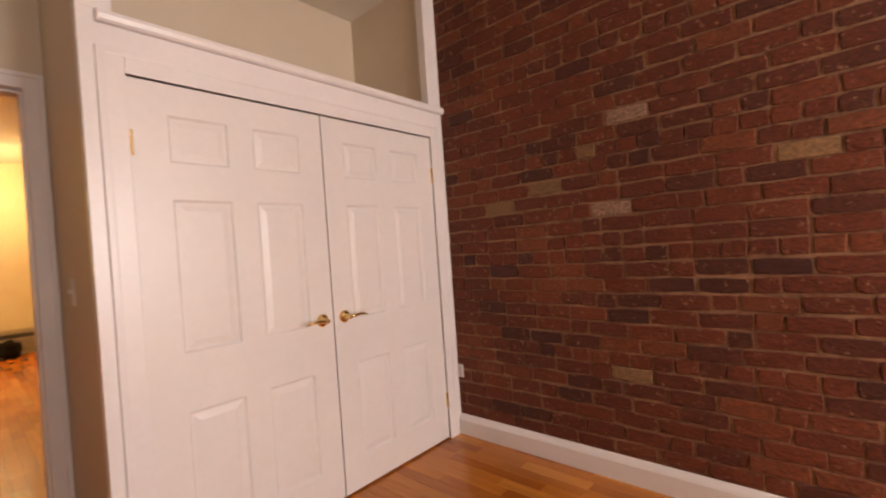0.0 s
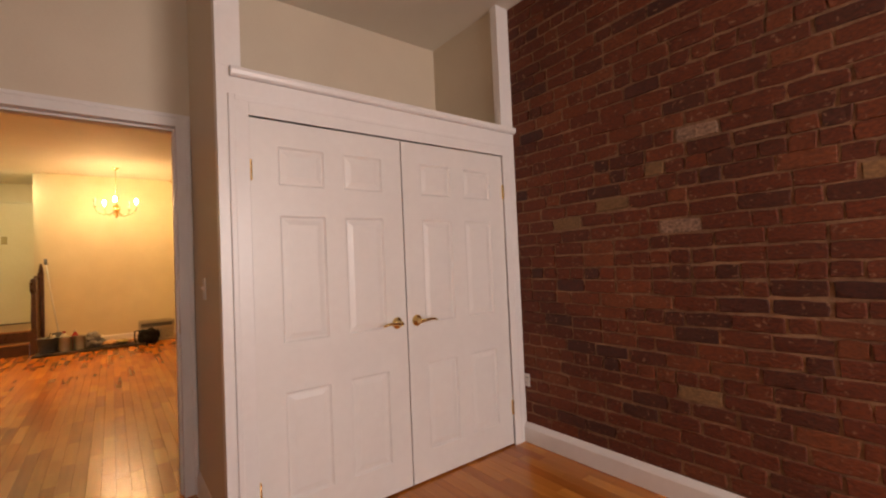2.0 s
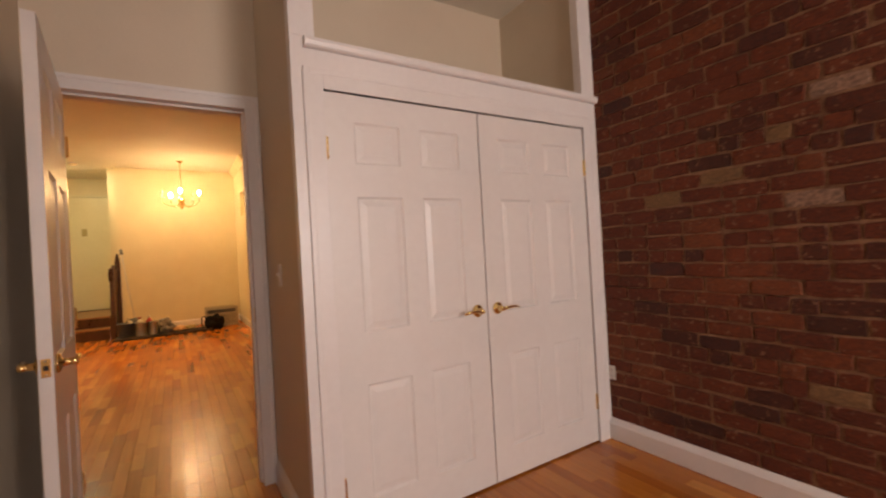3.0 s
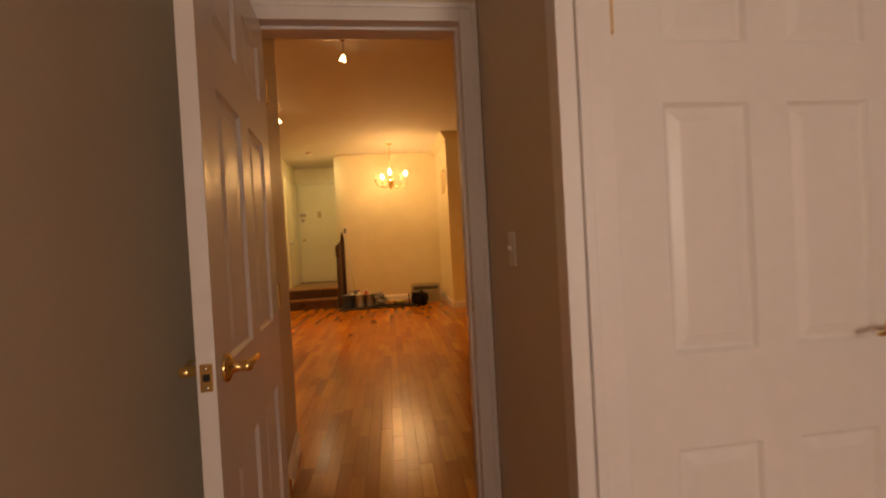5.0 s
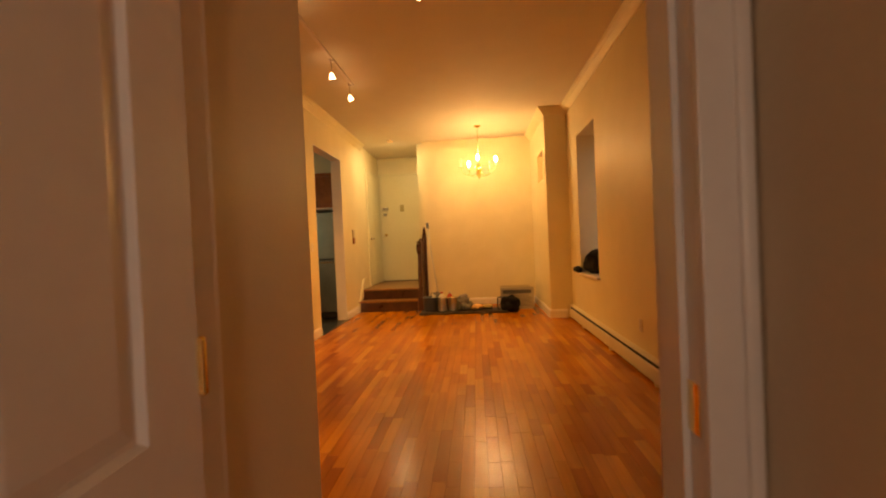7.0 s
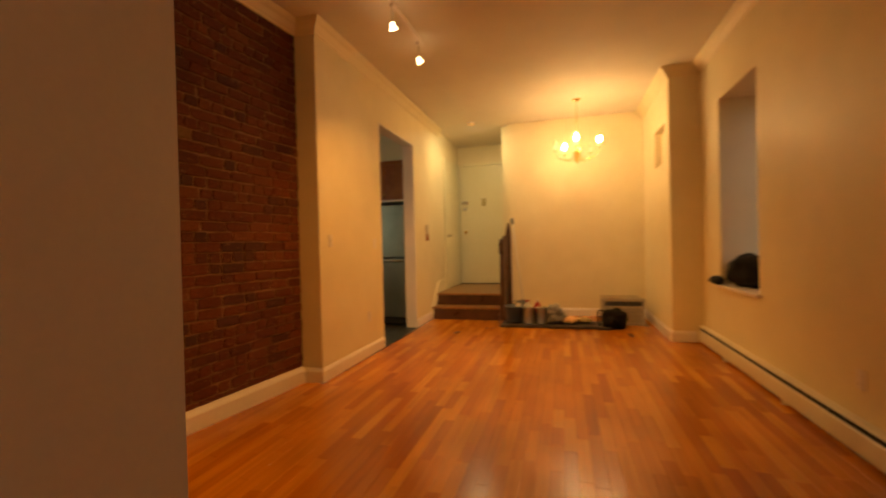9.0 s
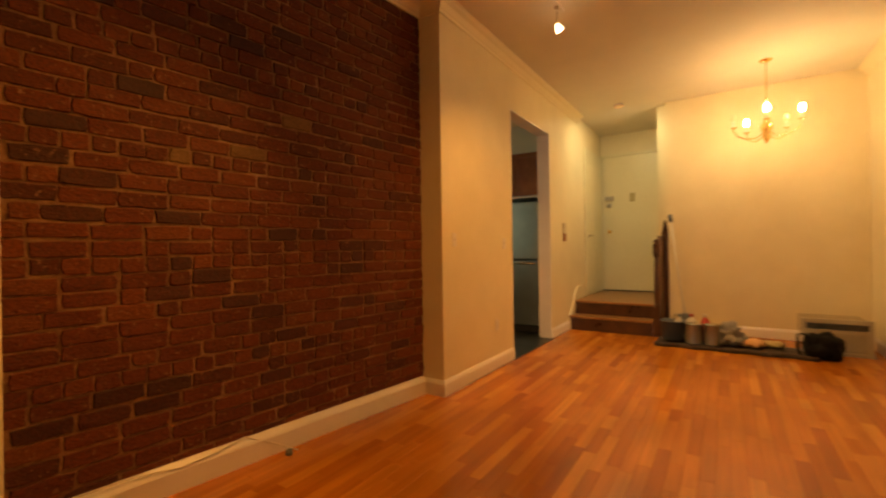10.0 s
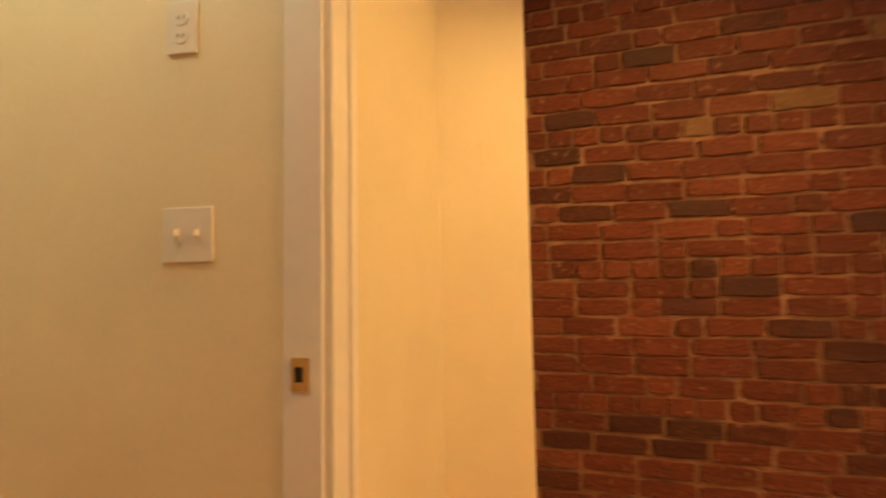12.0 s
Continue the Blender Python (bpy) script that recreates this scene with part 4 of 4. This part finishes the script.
part("grip", tube(B(), [(-9.52, -0.88, 1.56), (-9.555, -0.895, 1.66)], 0.026, 10), GREY, mop, "", True)
part("head", blob(B(), (-9.0, -0.68, 0.22), (0.07, 0.07, 0.12), 0.4, 3.0, 1.0, 3, 0.05), GREY, mop, "", True)

# window air conditioner standing on the floor
ACP = mat("yellowed_grey_plastic", (0.40, 0.38, 0.32), (0.47, 0.45, 0.38), 0.4)
ac = thing("air_conditioner", pose(-8.845, 0.772, 0), "white window air conditioner standing on the floor", "air conditioner")
part("case", box(B(), -0.55, -0.03, -0.275, 0.275, 0.0, 0.375, 0.006), CHROME, ac, "grey metal case")
bm = B()
for y0, y1, z0, z1 in ((-0.298, 0.298, 0.0, 0.03), (-0.298, 0.298, 0.345, 0.392), (-0.298, -0.255, 0.03, 0.365), (0.255, 0.298, 0.03, 0.365), (-0.255, 0.255, 0.233, 0.275)):
    box(bm, -0.03, 0.0, y0, y1, z0, z1, 0.003)
part("front_frame", bm, ACP, ac)
for i in range(9):
    part("slat", box(B(), -0.022, -0.006, -0.254, 0.254, 0.032 + i * 0.0224, 0.0465 + i * 0.0224), ACP, ac)
for i in range(5):
    part("vent_slat", box(B(), -0.026, -0.010, -0.254, 0.254, 0.282 + i * 0.0125, 0.286 + i * 0.0125), GREY, ac, "grey air outlet slat")
part("filter", box(B(), -0.0295, -0.027, -0.254, 0.254, 0.03, 0.365), GREY, ac)

# bag on the window sill
sb = thing("black_bag", pose(-7.02, RY + 0.15, WZ0 + 0.016), "black bag lying on the window sill", "bag")
part("body", blob(B(), (0.08, 0, 0.15), (0.27, 0.16, 0.17), 0.25, 1.6, 6.0, 4, 0.001), BLACK, sb, "", True)
part("strap", blob(B(), (-0.22, -0.19, 0.04), (0.14, 0.05, 0.05), 0.4, 2.0, 7.0, 3, 0.0), BLACK, sb, "", True)

# cable and door stop by the living room baseboard
tagged(new("cable", mesh("cable", tube(B(), [(-3.25, -2.638, 0.151), (-3.5, -2.610, 0.150), (-3.7, -2.578, 0.120), (-3.88, -2.560, 0.135), (-4.03, -2.562, 0.156), (-4.18, -2.512, 0.075), (-4.30, -2.44, 0.005)], 0.004, 6), PLATE, True)), "thin white cable along the baseboard", "cable")
ds = thing("door_stop", pose(-4.24, -2.44, 0), "small dark rubber door stop on the floor", "door stop")
part("body", lathe(B(), [(0.020, 0.0), (0.022, 0.01), (0.018, 0.03), (0.008, 0.035)], None, 14), GREY, ds, "", True)
# ---- floor strips ----
PW, GAP = 0.074, 0.0007


def strip_verts(x0, x1, y0, y1):
    c = 0.0009
    return [(x0, y0, -0.016), (x1, y0, -0.016), (x1, y1, -0.016), (x0, y1, -0.016),
            (x0, y0, -c), (x1, y0, -c), (x1, y1, -c), (x0, y1, -c),
            (x0 + c, y0 + c, 0), (x1 - c, y0 + c, 0), (x1 - c, y1 - c, 0), (x0 + c, y1 - c, 0)]


BOXF = [(0, 1, 5, 4), (1, 2, 6, 5), (2, 3, 7, 6), (3, 0, 4, 7), (4, 5, 9, 8), (5, 6, 10, 9), (6, 7, 11, 10), (7, 4, 8, 11), (8, 9, 10, 11)]
rng = random.Random(7)
floor_ob = bpy.data.objects["floor"]
near, rest = [], []
y = -2.66
while y < 2.42:
    x = 4.8 + rng.random() * 0.6
    while x > -9.6:
        n = rng.choice((0.25, 0.32, 0.4, 0.5, 0.62, 0.75, 0.95))
        x0 = max(x - n, -9.6)
        x = min(x, 4.8) if x0 < 4.8 else x
        inside = not (y < KY - 0.07 and x < -5.9) and x0 < 4.8 and not (y > RY and x < -1.7) and not (x < -7.9 and y > 1.2) and not (x < -9.05 and y < -1.05)
        if inside and x - x0 > 0.05:
            box_ = (x0 + GAP / 2, x - GAP / 2, y + GAP / 2, y + PW - GAP / 2)
            (near if (-5.2 < x0 < -2.2 and -1.2 < y < 1.1 and len(near) < 300) else rest).append(box_)
        x = x0
    y += PW
for x0, x1, y0, y1 in near:
    me = bpy.data.meshes.new("plank")
    me.from_pydata(strip_verts(x0, x1, y0, y1), [], BOXF)
    me.materials.append(OAK)
    new("plank", me).parent = floor_ob
vs, fs = [], []
for q in rest:
    k = len(vs)
    vs += strip_verts(*q)
    fs += [tuple(i + k for i in f) for f in BOXF]
me = bpy.data.meshes.new("planks_rest")
me.from_pydata(vs, [], fs)
me.materials.append(OAK_FAR)
ob = new("planks_rest", me)
ob.parent = floor_ob
tagged(ob, "honey oak floor strips", kind="stuff")


# ---- bricks ----
def brick_verts(w, h, d, r):
    """A worn brick with a wavering outline: front face towards -y, centred on x and z."""
    j = lambda a: r.uniform(-a, a)
    ring = [(-1, -1), (-0.35, -1), (0.3, -1), (1, -1), (1, 0.05), (1, 1), (0.35, 1), (-0.3, 1), (-1, 1), (-1, -0.05)]
    ring = [(sx * w / 2 + j(0.0045), sz * h / 2 + j(0.003)) for sx, sz in ring]
    ring = [(x * (1 - 0.003 / w * 2), z * r.uniform(0.88, 0.98)) if k in (0, 3, 5, 8) else (x, z) for k, (x, z) in enumerate(ring)]
    out = []
    for yy, f in ((d, 1.0), (0.004, 1.0), (0.0, None)):
        for x, z in ring:
            k = 1.0 if f else 1 - 0.004 / max(0.02, math.hypot(x, z))
            kz = 1.0 if f else 1 - 0.0035 / (h / 2)
            out.append((x * k, yy + (j(0.0018) if yy < 0.01 else 0), z * kz))
    return out


RING = 10
BRICKF = [(a * RING + k, a * RING + (k + 1) % RING, (a + 1) * RING + (k + 1) % RING, (a + 1) * RING + k) for a in (0, 1) for k in range(RING)] + [tuple(range(2 * RING, 3 * RING))]


def brick_wall(parent, x0, x1, z0, z1, yface, sgn, seed, marks, keep):
    """Old common-bond brickwork on the plane y = yface; sgn = 1 when it looks towards -y. keep(x, z): bricks kept as single parts."""
    r = random.Random(seed)
    ph, lw, hw = 0.079, 0.213, 0.106
    kinds = {}
    for tag, w in (("s", lw - 0.006), ("h", hw - 0.006)):
        kinds[tag] = []
        for _ in range(14):
            me = bpy.data.meshes.new("brick")
            me.from_pydata(brick_verts(w, ph - 0.008, 0.03, r), [], BRICKF)
            kinds[tag].append(me)
    tones = {"tan": BRICK_TAN, "pale": BRICK_PALE, "dark": BRICK_DARK}
    marked = {}
    turn = Matrix() if sgn == 1 else Matrix.Rotation(math.pi, 4, "Z")
    vs, fs, single = [], [], 0
    row, z = 0, z0 + ph / 2
    while z < z1:
        header = row % 7 == 6
        step = hw if header else lw
        x = x0 - step * (0.5 if row % 2 else 0) - (0.05 if row % 3 == 1 else 0)
        while x < x1:
            w = step
            tag = "h" if header else "s"
            if not header and r.random() < 0.16:
                tag, w = "h", hw
            cx = x + w / 2
            lo, hi = cx - w / 2 + 0.006, cx + w / 2 - 0.006
            cut = 1.0
            if lo < x0 - 0.012 or hi > x1 + 0.012:
                lo, hi = max(lo, x0), min(hi, x1)
                cut, cx = (hi - lo) / (w - 0.012), (lo + hi) / 2
            if hi - lo > 0.025:
                wobble = 0.006 * math.sin(cx * 2.1 + row * 0.4) + r.uniform(-0.003, 0.003)
                m = Matrix.Translation((cx, yface + sgn * r.uniform(-0.003, 0.0005), z + wobble)) @ turn @ Matrix.Rotation(r.uniform(-0.018, 0.018), 4, "Y") @ Matrix.Diagonal((cut * r.uniform(0.95, 1.03), 1, r.uniform(0.93, 1.05), 1))
                tone = None
                for mx, mz, t in marks:
                    if abs(mx - cx) < w / 2 and abs(mz - z) < ph / 2 and tag == "s" or (abs(mx - cx) < w / 2 and abs(mz - z) < ph / 2):
                        tone = t
                if tone is None and r.random() < 0.015:
                    tone = "dark"
                me = r.choice(kinds[tag])
                if cut == 1.0 and (tone or (keep(cx, z) and single < 300)):
                    if tone:
                        key = (me.name, tone)
                        if key not in marked:
                            marked[key] = me.copy()
                            marked[key].materials.clear()
                            marked[key].materials.append(tones[tone])
                        me = marked[key]
                    elif not me.materials:
                        me.materials.append(BRICK)
                    ob = new("brick", me)
                    ob.parent = parent
                    ob.matrix_basis = m
                    single += 1
                else:
                    k = len(vs)
                    vs += [tuple(m @ v.co) for v in me.vertices]
                    fs += [tuple(i + k for i in f) for f in BRICKF]
            x += w
        z += ph
        row += 1
    me = bpy.data.meshes.new("bricks_rest")
    me.from_pydata(vs, [], fs)
    me.materials.append(BRICK_FAR)
    ob = new("bricks_rest", me)
    ob.parent = parent
    tagged(ob, "old red bricks", kind="stuff")


BED_MARKS = [(0.35, 1.43, "pale"), (0.34, 1.89, "pale"), (0.03, 1.58, "tan"), (-0.34, 1.52, "tan"), (0.18, 1.75, "tan"), (1.03, 1.58, "tan"), (0.28, 0.56, "tan"), (0.08, 2.21, "dark"), (0.95, 1.11, "dark"), (-0.09, 0.72, "dark"), (-0.41, 1.12, "dark"), (0.48, 1.04, "dark")]
LIV_MARKS = [(-0.72, 1.73, "tan"), (-1.14, 1.81, "tan"), (-1.28, 2.04, "tan")]
LIV_MARKS += [(x, z, "dark") for x, z in ((-0.38, 2.43), (-0.66, 2.43), (-1.13, 2.43), (-0.14, 2.2), (-0.19, 1.81), (-0.67, 1.41), (-1.3, 1.33), (-0.47, 2.04), (-0.71, 1.17), (-0.08, 1.17), (-0.91, 0.94), (-1.2, 0.86), (-1.81, 0.86), (-0.18, 0.46), (-0.42, 0.46), (-0.66, 0.46), (-1.72, 0.7), (-1.27, 0.7), (-0.47, 0.54))]
brick_wall(bpy.data.objects["wall_bedroom_back"], CLX, 4.8, 0.125, H_BED, BRY, 1, 11, BED_MARKS, lambda x, z: -0.8 < x < 0.9 and 0.8 < z < 2.4)
brick_wall(bpy.data.objects["wall_living_brick"], -BLEN, 0.0, 0.105, H_LIV, 0.0, -1, 23, LIV_MARKS, lambda x, z: -1.4 < x < 0.0 and 0.5 < z < 2.3)
